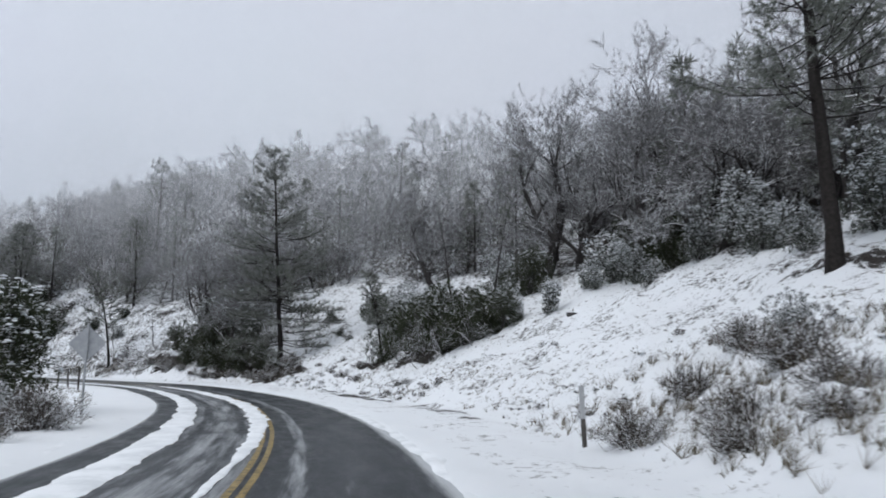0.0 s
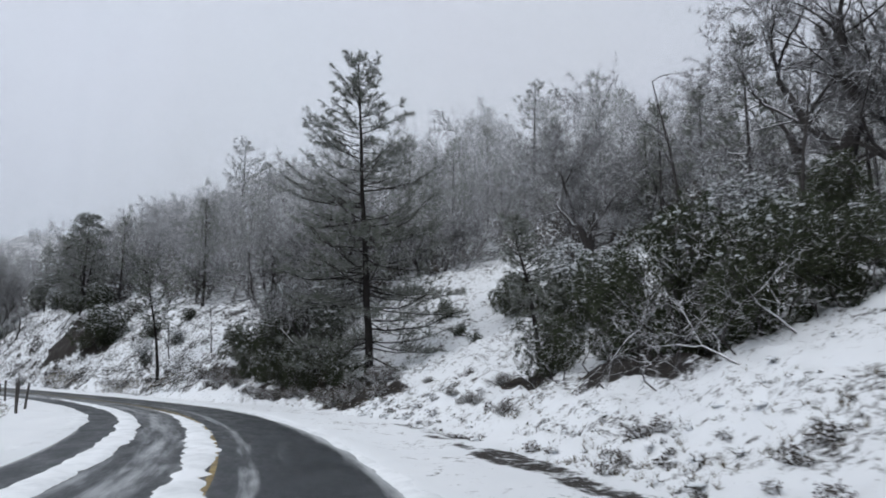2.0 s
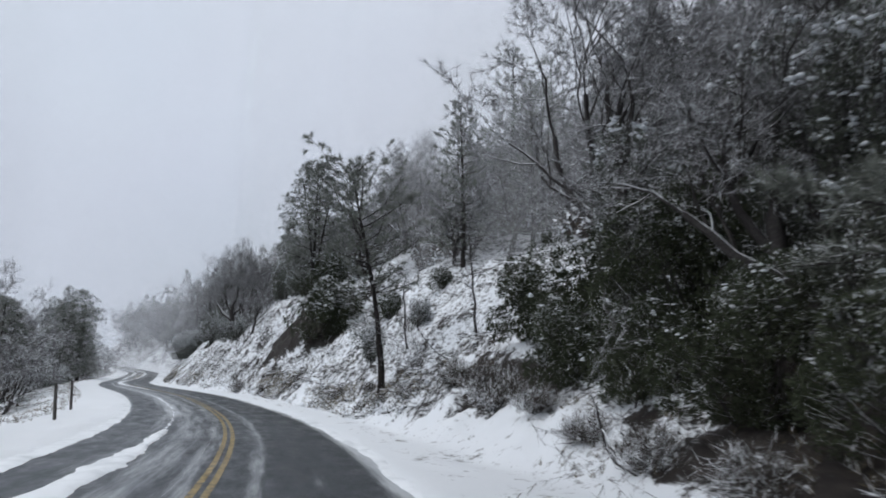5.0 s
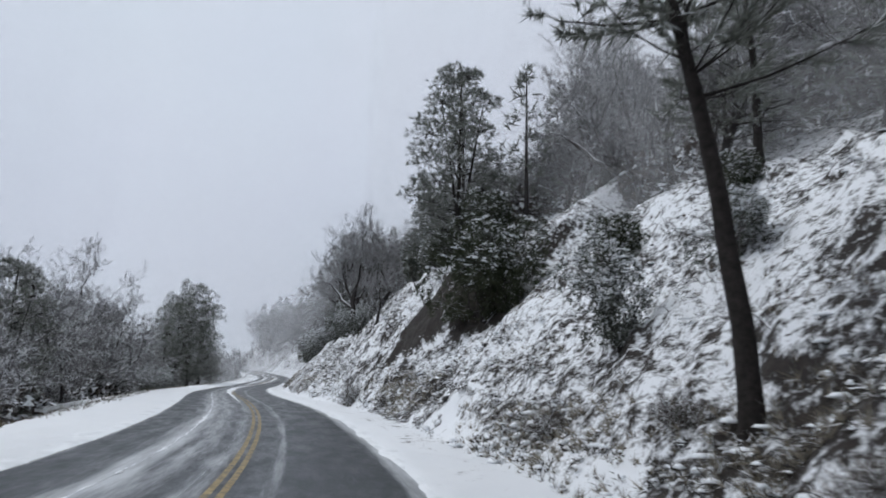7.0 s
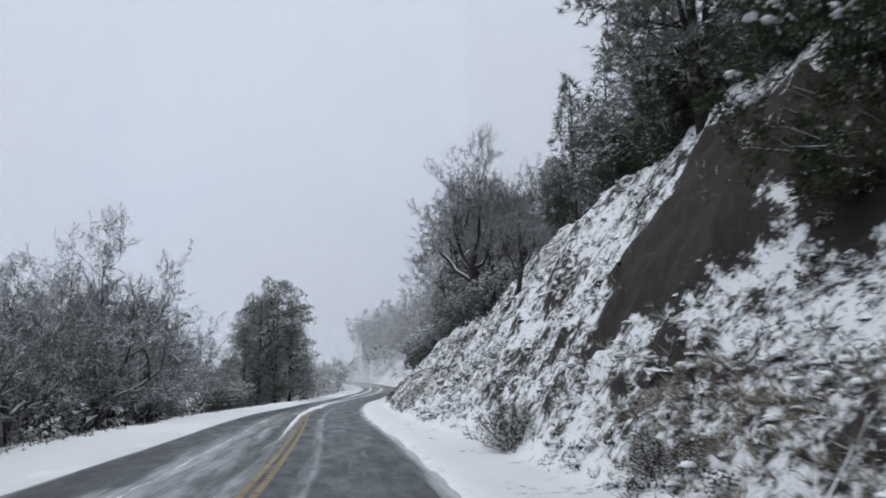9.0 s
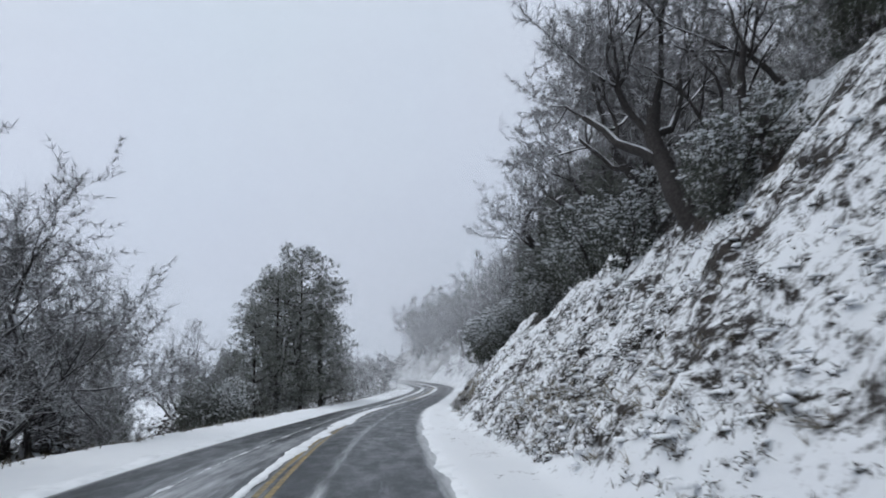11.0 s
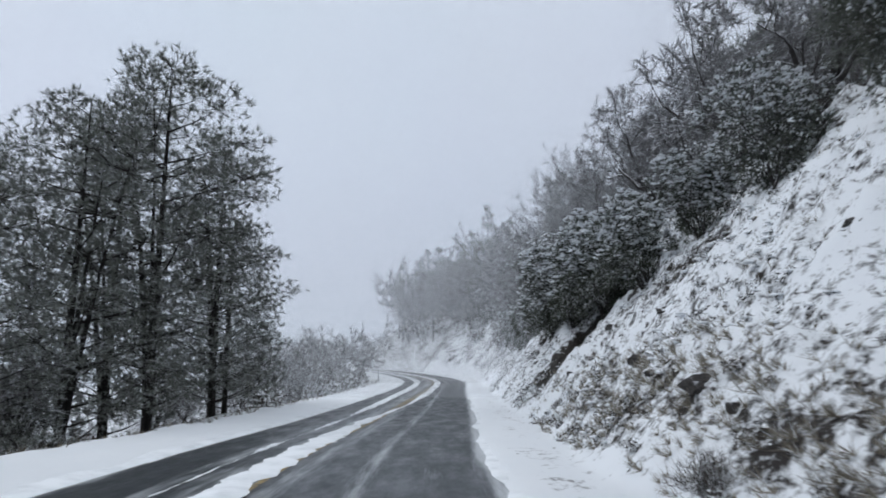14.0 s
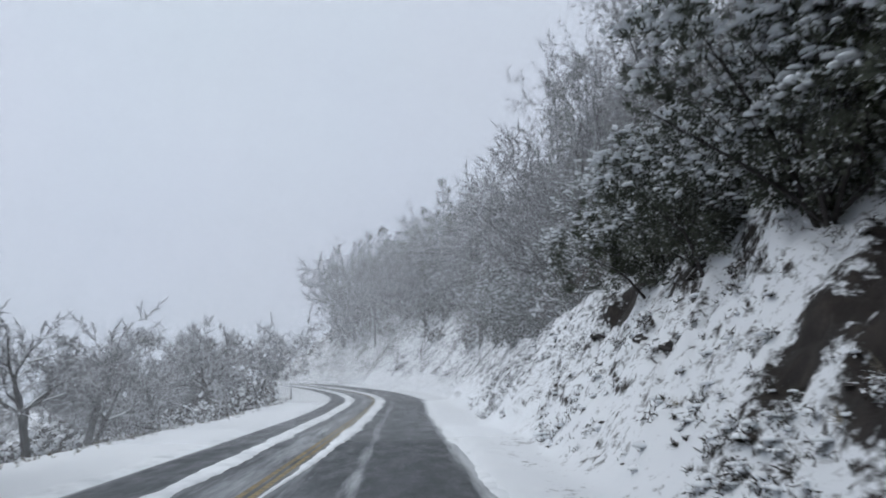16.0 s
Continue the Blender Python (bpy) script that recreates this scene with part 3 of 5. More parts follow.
def bush_meshes(seed, rx, ry, h, count=420, leaf=0.10, per=16, material=None, low=0.1, snow=0.4, pad=0.0, tuft=0.0):
    """An evergreen shrub or small live oak: forked stems and rosettes of leaves in uneven lobes, snow lying on the upper ones."""
    rng = np.random.default_rng(seed)
    lobes = []
    for k in range(13):
        a, q = rng.uniform(0, 2 * np.pi), rng.uniform(0.05, 0.68)
        lobes.append((q * rx * np.cos(a), q * ry * np.sin(a), h * (rng.uniform(0.45, 0.74) if k < 7 else rng.uniform(0.12, 0.4)), rng.uniform(0.22, 0.38)))
    pts, axes = [], []
    while len(pts) < count:
        lx, ly, lz, lr = lobes[rng.integers(0, 13)]
        d = rng.normal(0, 1, 3)
        d /= np.linalg.norm(d)
        q = rng.uniform(0.55, 1.08) ** 0.5
        p = np.array([lx + d[0] * rx * lr * q, ly + d[1] * ry * lr * q, lz + d[2] * h * lr * 0.85 * q])
        if p[2] > h * low:
            o = p / np.array([rx, ry, h]) - np.array([0, 0, 0.35])
            o = o / (np.linalg.norm(o) + 1e-6) + 0.5 * d + np.array([0, 0, 0.45]) + rng.normal(0, 0.22, 3)
            pts.append(p)
            axes.append(o / np.linalg.norm(o))
    pts, axes = np.array(pts), np.array(axes)
    out = []
    for k in range(9):
        e = pts[rng.integers(0, len(pts))]
        mid_ = e * np.array([0.45, 0.45, 0.5]) + rng.normal(0, 0.06 * h, 3)
        b = rng.normal(0, 0.06 * rx, 3) * np.array([1, 1, 0])
        out.append((np.array([b + [0, 0, -0.2], (b + mid_) / 2, mid_, e]), np.array([0.022, 0.018, 0.013, 0.006]) * h ** 0.6, 5))
    for p in pts[::3]:
        q = p * np.array([0.7, 0.7, 0.75])
        out.append((np.array([q, (p + q) / 2 + rng.normal(0, 0.05, 3), p]), np.array([0.012, 0.009, 0.005]), 3))
    v, f = tubes(out)
    rc = tuft or 0.11 + 0.026 * h
    n = count * per
    ax = np.repeat(axes, per, 0)
    size = np.repeat(rng.uniform(0.6, 1.3, (count, 1)), per, 0)
    d = ax + rng.normal(0, 0.62, (n, 3))
    d /= np.linalg.norm(d, axis=1)[:, None]
    c = np.repeat(pts, per, 0) + (d * rng.uniform(0.35, 1.15, (n, 1)) - 0.4 * ax) * rc * size
    e = np.cross(d, ax + rng.normal(0, 0.5, (n, 3)))
    e /= np.linalg.norm(e, axis=1)[:, None] + 1e-9
    s = leaf * rng.uniform(0.6, 1.35, (n, 1))
    lv = np.stack([c - e * s * 0.55, c + e * s * 0.55, c + d * s * 1.7], 1).reshape(-1, 3)
    lv[:, 2] = np.maximum(lv[:, 2], 0.02)
    lf = np.arange(3 * n).reshape(-1, 3)
    shown = (pts[:, 2] > 0.30 * h) & (axes[:, 2] > 0.25) & (rng.uniform(0, 1, count) < snow * (0.5 + 0.9 * pts[:, 2] / h))
    upper, ua = np.repeat(pts[shown], 5, 0), np.repeat(axes[shown], 5, 0)
    cv, cf = lumps(rng, upper + (ua * 0.6 + np.array([0, 0, 0.25])) * rc + rng.normal(0, 0.42 * rc, upper.shape) * np.array([1, 1, 0.45]), pad or 0.036 + 0.005 * h)
    return fast_mesh("trunk", v, [f], OAK_BARK, True), fast_mesh("crown", lv, [lf], material or LEAVES), fast_mesh("snow_cap", cv, [cf], ROAD_SNOW, True)


def brush_meshes(seed, r, h, stems=70, material=None, blades=7):
    """A leafless shrub: many thin stems from one base, with fine twigs."""
    rng = np.random.default_rng(seed)
    out, tips, dirs = [], [], []
    for k in range(stems):
        a, e = rng.uniform(0, 2 * np.pi), rng.uniform(0.15, 1.0)
        end = np.array([r * e * np.cos(a), r * e * np.sin(a), h * rng.uniform(0.45, 1.0) * (1.15 - 0.55 * e)])
        b = np.array([0.18 * r * np.cos(a), 0.18 * r * np.sin(a), -0.05])
        m = (b + end) / 2 + rng.normal(0, 0.10 * h, 3) + np.array([0, 0, 0.08 * h])
        out.append((np.array([b, m, end]), np.array([0.012, 0.008, 0.004]), 3))
        for q in (0.35, 0.6, 0.85, 1.0):
            tips.append(b + (end - b) * q)
            dirs.append((end - b) / (np.linalg.norm(end - b) + 1e-6))
    v, f = tubes(out)
    sv, sf = sprays(rng, np.array(tips), np.array(dirs), blades, 0.20 * h + 0.10, 0.016, 0.75)
    sv[:, 2] = np.maximum(sv[:, 2], 0.0)
    return fast_mesh("stems", v, [f], OAK_BARK, True), fast_mesh("twigs", sv, [sf], material or BRUSH)


def plant(name, meshes, where, label, category="tree", turn=0.0, scale=1.0, group="", names=("trunk", "crown", "snow_cap"), high=1.0):
    """A plant of its own with its two parts, standing on the ground at (s, d)."""
    root = tree_root(name, label, category, group)
    for nm, me in zip(names, meshes):
        ob = part(nm, me, root)
        if nm == "snow_cap":
            tagged(ob, "pads of fresh snow on the leaves", kind="stuff")
    root.matrix_basis = pose(*put(*where, 0.12), 0, 0, turn) @ Matrix.Diagonal((scale, scale, scale * high, 1))
    return root


def again(root, where, turn=0.0, scale=1.0, label=""):
    """The same plant once more at another place, turned and scaled."""
    x, y, z = put(*where, 0.12)
    ob = copy_thing(root, pose(x, y, z, 0, 0, turn))
    ob.scale = (scale, scale, scale)
    if label:
        tagged(ob, label)
    return ob


# ---- ground ----
# snow-free earth; the strong patches below shrubs also paint in their shade
BARE = [(67, 7.0, 6.5, 2.2, 0.8), (60.5, 7.4, 4.6, 2.4, 0.95), (80, 6.2, 4.0, 1.4, 0.7), (43, 11.0, 4.0, 1.8, 0.8), (90.5, 5.0, 4.5, 1.5, 0.57), (84, 5.6, 6, 1.8, 0.55), (86, 8, 6, 2, 0.4), (116.2, 8.7, 3.6, 1.5, 0.95), (120.8, 7.2, 3.6, 2.5, 0.95), (98.4, 6.4, 1.6, 0.8, 0.55), (112, 3.9, 4.0, 0.6, 0.6), (110, 4.6, 5.5, 1.2, 0.58),
        (101, 4.6, 7.0, 0.8, 0.5), (115, 4.4, 6.0, 0.7, 0.45), (176, 4.3, 12.0, 0.9, 0.46), (190, 4.4, 9.0, 1.0, 0.46), (180, 9.6, 7.0, 1.1, 0.75), (207.6, 7.0, 2.8, 2.8, 0.95), (203, 8.2, 1.4, 1.0, 0.7), (197, 8.6, 4.0, 1.2, 0.5), (221, 7.4, 2.5, 1.4, 0.8), (150, 10.0, 8.0, 1.6, 0.6), (178, 12.0, 10.0, 2.0, 0.6), (33, 21.5, 12.0, 1.4, 0.55), (20, 17.0, 2.6, 1.2, 0.55),
        (150, 4.0, 10.0, 0.7, 0.45), (27, 4.8, 5.0, 0.8, 0.5), (49.2, 9.9, 2.2, 0.9, 0.85), (38, 4.5, 7.0, 0.6, 0.6), (122, 4.4, 8.0, 0.8, 0.38), (158, 4.4, 9.0, 0.8, 0.42), (206.5, 4.3, 4.0, 0.9, 0.46), (47, 5.2, 5.0, 0.4, 0.5), (12, 8.0, 4.0, 2.4, 0.36), (124, 4.2, 4.0, 0.7, 0.4)]


def bare_value(s, d):
    b = np.zeros_like(s)
    ragged = 0.55 * fbm(s / 1.6, d / 1.0, 77, 4)
    for cs, cd, ws, wd, top in BARE:
        q = ((s - cs) / ws) ** 2 + ((d - cd) / wd) ** 2 + ragged
        b = np.maximum(b, top * np.clip(1.5 - 1.3 * q, 0, 1))
    foot = np.interp(s, *zip(*FOOT))
    slope = np.clip((d - foot) / 1.5, 0, 1) * np.interp(s, [0, 60, 90, 152, 168, 214, 230, 400], [0.33, 0.35, 0.45, 0.45, 0.38, 0.38, 0.43, 0.43])
    wood = np.clip((d - foot - 14) / 6, 0, 1) * np.where((s > 52) & (s < 76) & (d < 27), 0.28, 0.52)
    left = np.clip((-9.2 - d) / 3, 0, 1) * 0.45
    verge = np.clip((d - 1.7) / 0.6, 0, 1) * 0.27
    return np.maximum.reduce([b, slope, wood, left, verge])


def build_ground():
    ss = np.concatenate([np.arange(-60, -6, 3.0), np.arange(-6, 236, 0.28), np.arange(236, 371, 2.0)])
    dd = np.concatenate([np.arange(-56, -14, 2.0), np.arange(-14, -5.4, 0.33), np.arange(-5.4, 1.2, 1.1), np.arange(1.2, 3.2, 0.2), np.arange(3.2, 9.5, 0.18), np.arange(9.5, 13.5, 0.35), np.arange(13.5, 30, 0.8), np.arange(30, 170, 4.0)])
    s, d = np.meshgrid(ss, dd, indexing="ij")
    x, y = road_xy(s, d)
    z = ground_z(s, d)
    me = grid_mesh("ground", np.stack([x, y, z], -1).reshape(-1, 3), len(ss), len(dd), GROUND)
    a = me.attributes.new("bare", "FLOAT", "POINT")
    a.data.foreach_set("value", bare_value(s, d).astype(np.float32).ravel())
    tagged(new("ground", me), "snow-covered hillside with bare earth and dead grass showing", "ground", kind="structure")
    a = np.linspace(0, 2 * np.pi, 49)[:-1]
    r = np.array([0.0, 150, 400, 1000, 3000])
    x = -80 + r[:, None] * np.cos(a)
    y = 90 + r[:, None] * np.sin(a)
    v = np.stack([x, y, np.full_like(x, -17.0)], -1).reshape(-1, 3)
    i = np.arange(5 * 48).reshape(5, 48)
    j = np.roll(i, -1, 1)
    f = np.stack([i[:-1], j[:-1], j[1:], i[1:]], -1).reshape(-1, 4)
    tagged(new("valley_floor", fast_mesh("valley_floor", v, [f], GROUND, True)), "snowy valley floor far below the road", "ground", kind="structure")


build_ground()

# ---- road ----


def ribbon(name, s0, s1, step, left, right, height, material, cols=7, lift=0.0):
    """A strip laid on the road from s0 to s1; left(s) and right(s) are its edges, height its rise in the middle."""
    ss = np.arange(s0, s1 + step, step)
    u = np.linspace(0, 1, cols)
    lo, hi = left(ss)[:, None], right(ss)[:, None]
    d = lo + (hi - lo) * u
    s = np.repeat(ss[:, None], cols, 1)
    x, y = road_xy(s, d)
    body = (1 - (2 * u - 1) ** 4)[None] * np.clip((hi - lo) / 0.25, 0, 1)
    z = np.interp(s, RS, RZ) + lift + height * body * (0.8 + 0.5 * fbm(s / 0.7, d / 0.3, 71, 3))
    me = grid_mesh(name, np.stack([x, y, z], -1).reshape(-1, 3), len(ss), cols, material)
    return me, s, d


def centre(s):
    """The yellow line's distance from the right lane's middle."""
    return np.interp(s, [-60, 140, 178, 195, 213, 228, 246, 370], [-1.8, -1.8, -2.8, -2.75, -2.6, -2.45, -2.3, -2.3])


def build_road():
    me, s, d = ribbon("road", -60, 368, 1.0, lambda s: -6.2 + 0 * s, lambda s: 1.9 + 0 * s, 0.0, ASPHALT, 41)
    uv = me.uv_layers.new(name="road")
    idx = np.empty(len(me.loops), np.int32)
    me.loops.foreach_get("vertex_index", idx)
    uv.data.foreach_set("uv", np.stack([s.ravel()[idx], d.ravel()[idx]], -1).astype(np.float32).ravel())
    track = np.zeros_like(d)
    for c, w, k in ((-3.1, 0.7, 0.55), (-2.2, 0.4, 0.5), (-1.0, 0.2, 0.62), (0.1, 0.5, 0.25), (1.4, 0.32, 0.9), (-5.9, 0.3, 0.9), (-4.1, 0.6, 0.45)):
        track = np.maximum(track, k * np.exp(-((d - c) / w) ** 2))
    smear = np.interp(s, [0, 85, 95, 150, 165, 370], [0, 0, 0.85, 0.6, 0, 0]) * np.exp(-((d + 3.75) / 0.55) ** 2)
    track = np.maximum(track, smear)
    a = me.attributes.new("slush", "FLOAT", "POINT")
    a.data.foreach_set("value", track.astype(np.float32).ravel())
    road = tagged(new("road", me), "wet grey two-lane mountain road streaked with slush", "road", kind="structure")
    for c in (-0.11, 0.11):
        me, _, _ = ribbon("yellow_line", -60, 368, 0.6, lambda s: centre(s) + c - 0.06, lambda s: centre(s) + c + 0.06, 0.0, YELLOW, 2, 0.005)
        part("yellow_line", me, road, "worn yellow centre line")
    # ridges of snow left between the wheel tracks
    def w1(s):
        return np.clip(np.interp(s, [-60, 0, 40, 75, 90, 125, 150, 175, 203, 214, 260, 370], [.45, .40, .38, .34, .0, .0, .0, .0, .0, .28, .35, .4]) + 0.09 * fbm(s / 2.2, 0 * s, 81, 4), 0.005, 1)
    def c1(s):
        return np.interp(s, [-60, 0, 30, 60, 100, 150, 200, 230, 370], [-4.3, -4.3, -4.55, -4.1, -3.7, -3.9, -4.0, -4.2, -4.3])
    me, _, _ = ribbon("snow_ridge", -60, 368, 0.25, lambda s: c1(s) - w1(s) + 0.05 * fbm(s / 0.5, 0 * s + 2, 85, 3), lambda s: c1(s) + w1(s) + 0.05 * fbm(s / 0.5, 0 * s + 5, 86, 3), 0.05, ROAD_SNOW, 7, 0.006)
    tagged(new("snow_ridge", me), "ridge of snow between the wheel tracks of the far lane", "snow", kind="stuff")
    def w2(s):
        return np.clip(np.interp(s, [-60, 0, 12, 25, 50, 60, 67, 128, 150, 170, 195, 212, 225, 245, 370], [.28, .03, .09, .32, .36, .08, .0, .0, .18, .40, .34, .04, .25, .32, .3]) * (1 + 0.35 * fbm(s / 1.7, 0 * s, 91, 4)), 0.001, 1)
    def c2(s):
        return np.interp(s, [-60, 0, 12, 22, 60, 70, 140, 160, 180, 200, 215, 230, 370], [-2.25, -2.3, -2.3, -2.05, -2.05, -2.3, -2.25, -2.6, -3.0, -2.95, -2.2, -1.9, -1.9])
    me, _, _ = ribbon("snow_ridge", -60, 368, 0.25, lambda s: c2(s) - w2(s) * (1 + 0.3 * fbm(s / 0.5, 0 * s + 2, 95, 3)), lambda s: c2(s) + w2(s) * (1 + 0.3 * fbm(s / 0.5, 0 * s + 5, 96, 3)), 0.045, ROAD_SNOW, 7, 0.008)
    tagged(new("snow_ridge", me), "ridge of snow along the yellow centre line", "snow", kind="stuff")
    # edges of the lying snow, creeping over the asphalt on both sides
    me, _, _ = ribbon("snow_edge", -60, 368, 0.25, lambda s: 1.36 + 0.14 * fbm(s / 2.2, 0 * s, 101, 5), lambda s: 1.95 + 0 * s, 0.035, ROAD_SNOW, 7, 0.004)
    tagged(new("snow_edge", me), "edge of the lying snow beside the near lane", "snow", kind="stuff")
    me, _, _ = ribbon("snow_edge", -60, 368, 0.25, lambda s: -6.75 + 0 * s, lambda s: np.interp(s, [0, 40, 60, 120, 180, 370], [-5.9, -6.3, -5.5, -5.9, -5.8, -5.8]) + 0.12 * fbm(s / 1.5, 0 * s, 105, 4), 0.05, ROAD_SNOW, 7, 0.004)
    tagged(new("snow_edge", me), "edge of the lying snow beside the far lane", "snow", kind="stuff")


build_road()

# ---- mist: upright see-through sheets added in place of distance haze ----


def build_haze_sheets():
    def veil(pts, amount, z0, z1, where, wide=False, edge=0.12):
        p = np.array(pts)
        n, m = len(p), 34
        w = np.concatenate([np.linspace(0, 1, m - 2), [2.0, 3.5]])
        zs = z0 + (z1 - z0) * w
        v = np.concatenate([np.c_[p, np.full(n, z)] for z in zs])
        ob = new("mist", grid_mesh("mist", v, m, n, haze_sheet_material("haze_sheet", amount)))
        u = np.clip(np.linspace(0, 1, n) if not wide else (np.linspace(0, 1, n) * 1.9 - 0.9), 0, 1)
        fade = np.clip(np.minimum(u, 1 - u) / edge, 0, 1)[None, :] * (np.clip((1 - w) / 0.9, 0, 1) ** 2 * (3 - 2 * np.clip((1 - w) / 0.9, 0, 1)))[:, None]
        a = ob.data.attributes.new("thickness", "FLOAT", "POINT")
        a.data.foreach_set("value", fade.astype(np.float32).ravel())
        tagged(ob, "see-through pale sheet standing in for haze " + where, "mist", kind="structure")
    for d, amount in ((22.5, 0.20), (38, 0.23), (58, 0.24)):
        s = np.arange(-60, 232, 10.0)
        veil(np.stack(road_xy(s, 0 * s + d + (d < 30) * np.interp(s, [56, 95], [9.0, -7.0])), -1), amount, -20, 210, "before the wooded hill")
    for s, amount in ((228, 0.07), (252, 0.14), (284, 0.24)):
        d = np.arange(-402, 130, 10.0)
        x, y = road_xy(s, 0.0)
        veil(np.stack([x + d * math.sin(radians(142)), y - d * math.cos(radians(142))], -1), amount, -20, 170, "across the far bend", True)
    # over the valley side, square to the road
    for s, near, amount in ((131, -9.0, 0.13), (152, -9.0, 0.13), (222, 40.0, 0.16)):
        d = np.arange(-200, near + 0.1, 6.0)
        x, y = road_xy(s, 0.0)
        h = float(np.interp(s, RS, RT))
        veil(np.stack([x + d * math.sin(h), y - d * math.cos(h)], -1), amount, -20, 150, "over the valley side of the road", edge=0.10)


build_haze_sheets()

# ---- trees and shrubs ----
FROST_OAK = "leafless oak with frosted twigs on the snowy hillside"
PINE_LABEL = "tall airy grey-green pine dusted with snow"
big_pine = plant("pine_tree", pine_meshes(3, 20.5, 0.28, 0.05, 15, (-0.055, -0.02), 1.6, droop=0.42, rise=0.17, blade=0.024, crown=[0.75, 0.95, 1.0, 0.74, 0.40, 0.10]), (63.4, 9.2), "tall dark pine with long bare-tipped branches beside the road", group="pines")
near_pine = plant("pine_tree", pine_meshes(4, 22.0, 0.19, 0.24, 12, (0.02, 0.01), 1.4), (19.0, 16.0), "tall dark pine with a bare lower trunk on the snowy slope", group="pines")
lean_pine = plant("pine_tree", pine_meshes(5, 11.0, 0.30, 0.42, 20, (-0.14, -0.10), 0.8, rise=0.35, crown=[0.3, 0.4, 0.6, 1.0, 0.7, 0.2]), (91.5, 5.2), "slender leaning pine with few branches on the cut bank", group="pines")
back_pine = plant("pine_tree", round_pine_meshes(6, 13.6, 0.22, 46, 60, low=0.06), (125.0, 10.4), "dense dark-green pine above the cut", group="pines")
sapling = plant("pine_sapling", pine_meshes(7, 6.4, 0.22, 0.25, 14, (-0.16, 0.03), 0.8, crown=[0.4, 0.6, 0.9, 1.0, 0.6, 0.2]), (50.3, 11.4), "young leaning pine on the snowy slope", group="pines")
mid_pine = plant("pine_tree", pine_meshes(9, 15.0, 0.24, 0.08, 15, (0, 0), 0.75), (117.0, 28.0), PINE_LABEL, scale=1.25, group="pines")
for (s, d), sc, tn in (((108, 26), 1.0, 100), ((84, 20), 0.85, 10), ((74, 33), 1.0, 200), ((131, 13), 0.9, 77), ((15, 25), 1.2, 150), ((9, 22), 1.2, 300), ((99.5, 18), 0.85, 20), ((103.6, 14.9), 0.85, 75), ((240, 13), 0.5, 10), ((265, 9), 0.6, 30), ((34, -14), 0.5, 120), ((121, -19), 0.75, 30), ((132, -21), 0.8, 90), ((114, -22), 0.7, 150)):
    again(mid_pine, (s, d), tn, sc)
again(back_pine, (126.0, -14.5), 210, 0.68)
again(back_pine, (131.0, -18.0), 20, 0.7)
# the clump of tall grey-green pines below the road
CLUMP = "tall bushy grey-green pine on the valley side of the road"
clump_pine = plant("pine_tree", round_pine_meshes(8, 17.6, 0.25, 50, 64), (203.5, -12.8), CLUMP, group="pines below the road")
for (s, d), sc, tn in (((209, -12.0), 0.84, 90), ((199, -14.0), 0.86, 200), ((213.5, -12.8), 0.66, 310), ((206, -16), 0.95, 45), ((195.5, -15), 0.66, 120), ((191, -15.5), 0.42, 10), ((187.5, -14.5), 0.36, 70)):
    again(clump_pine, (s, d), tn, sc)

for (s, d), sc, tn in (((181.5, 12.0), 0.6, 30), ((175.0, 12.5), 0.55, 100), ((190.0, 12.5), 0.6, 200), ((169.0, 12.0), 0.5, 250)):
    again(back_pine, (s, d), tn, sc)

oak_a = plant("oak_tree", oak_meshes(21, 17.5), (47.4, 24.6), FROST_OAK, group="oaks")
oak_b = plant("oak_tree", oak_meshes(22, 17.5, stems=2), (39.5, 30.0), FROST_OAK, turn=70, group="oaks")
oak_c = plant("oak_tree", oak_meshes(23, 10.5), (61.0, 25.0), FROST_OAK, turn=30, group="oaks")
oak_d = plant("oak_tree", oak_meshes(24, 13.0, 4, 12), (42.2, 36.9), FROST_OAK, turn=10, group="oaks")
for (s, d), sc, tn in (((46, 27), 0.95, 50), ((37, 29), 0.95, 100), ((27, 28), 1.05, 160), ((52, 31), 0.9, 220), ((56, 36), 0.9, 260), ((66, 34), 1.0, 300), ((31, 31), 1.1, 33), ((22, 27), 1.1, 190)):
    again(oak_d, (s, d), tn, sc)
for k, ((s, d), sc, tn) in enumerate((((140.2, 8.6), 0.28, 20), ((150, 9.0), 0.72, 20), ((158, 11), 0.7, 90), ((165, 12.5), 0.7, 140), ((186, 12.5), 0.75, 200), ((197, 13), 0.65, 250), ((226, 11), 0.7, 15), ((157, -17), 0.95, 40), ((163, -16), 0.85, 130), ((151, -19), 0.75, 210), ((170, -18), 0.7, 290), ((143, -17), 0.7, 330), ((136, -19), 0.7, 12), ((182, -15), 0.5, 66), ((30.5, 21.0), 0.8, 250), ((35.0, 20.4), 0.7, 310), ((78, 14), 0.65, 99), ((216, 14), 0.7, 80), ((234, 10), 0.75, 120), ((115.5, 17.5), 0.75, 20), ((92, 20), 0.6, 10), ((122.0, 19.0), 0.7, 60), ((110.5, 22.0), 0.7, 190), ((75.5, 12), 0.8, 200), ((76.5, 8.4), 0.72, 140), ((69.5, 8.6), 0.5, 20))):
    again((oak_a, oak_b, oak_c)[k % 3], (s, d), tn, sc * (1.0, 1.05, 1.35)[k % 3])

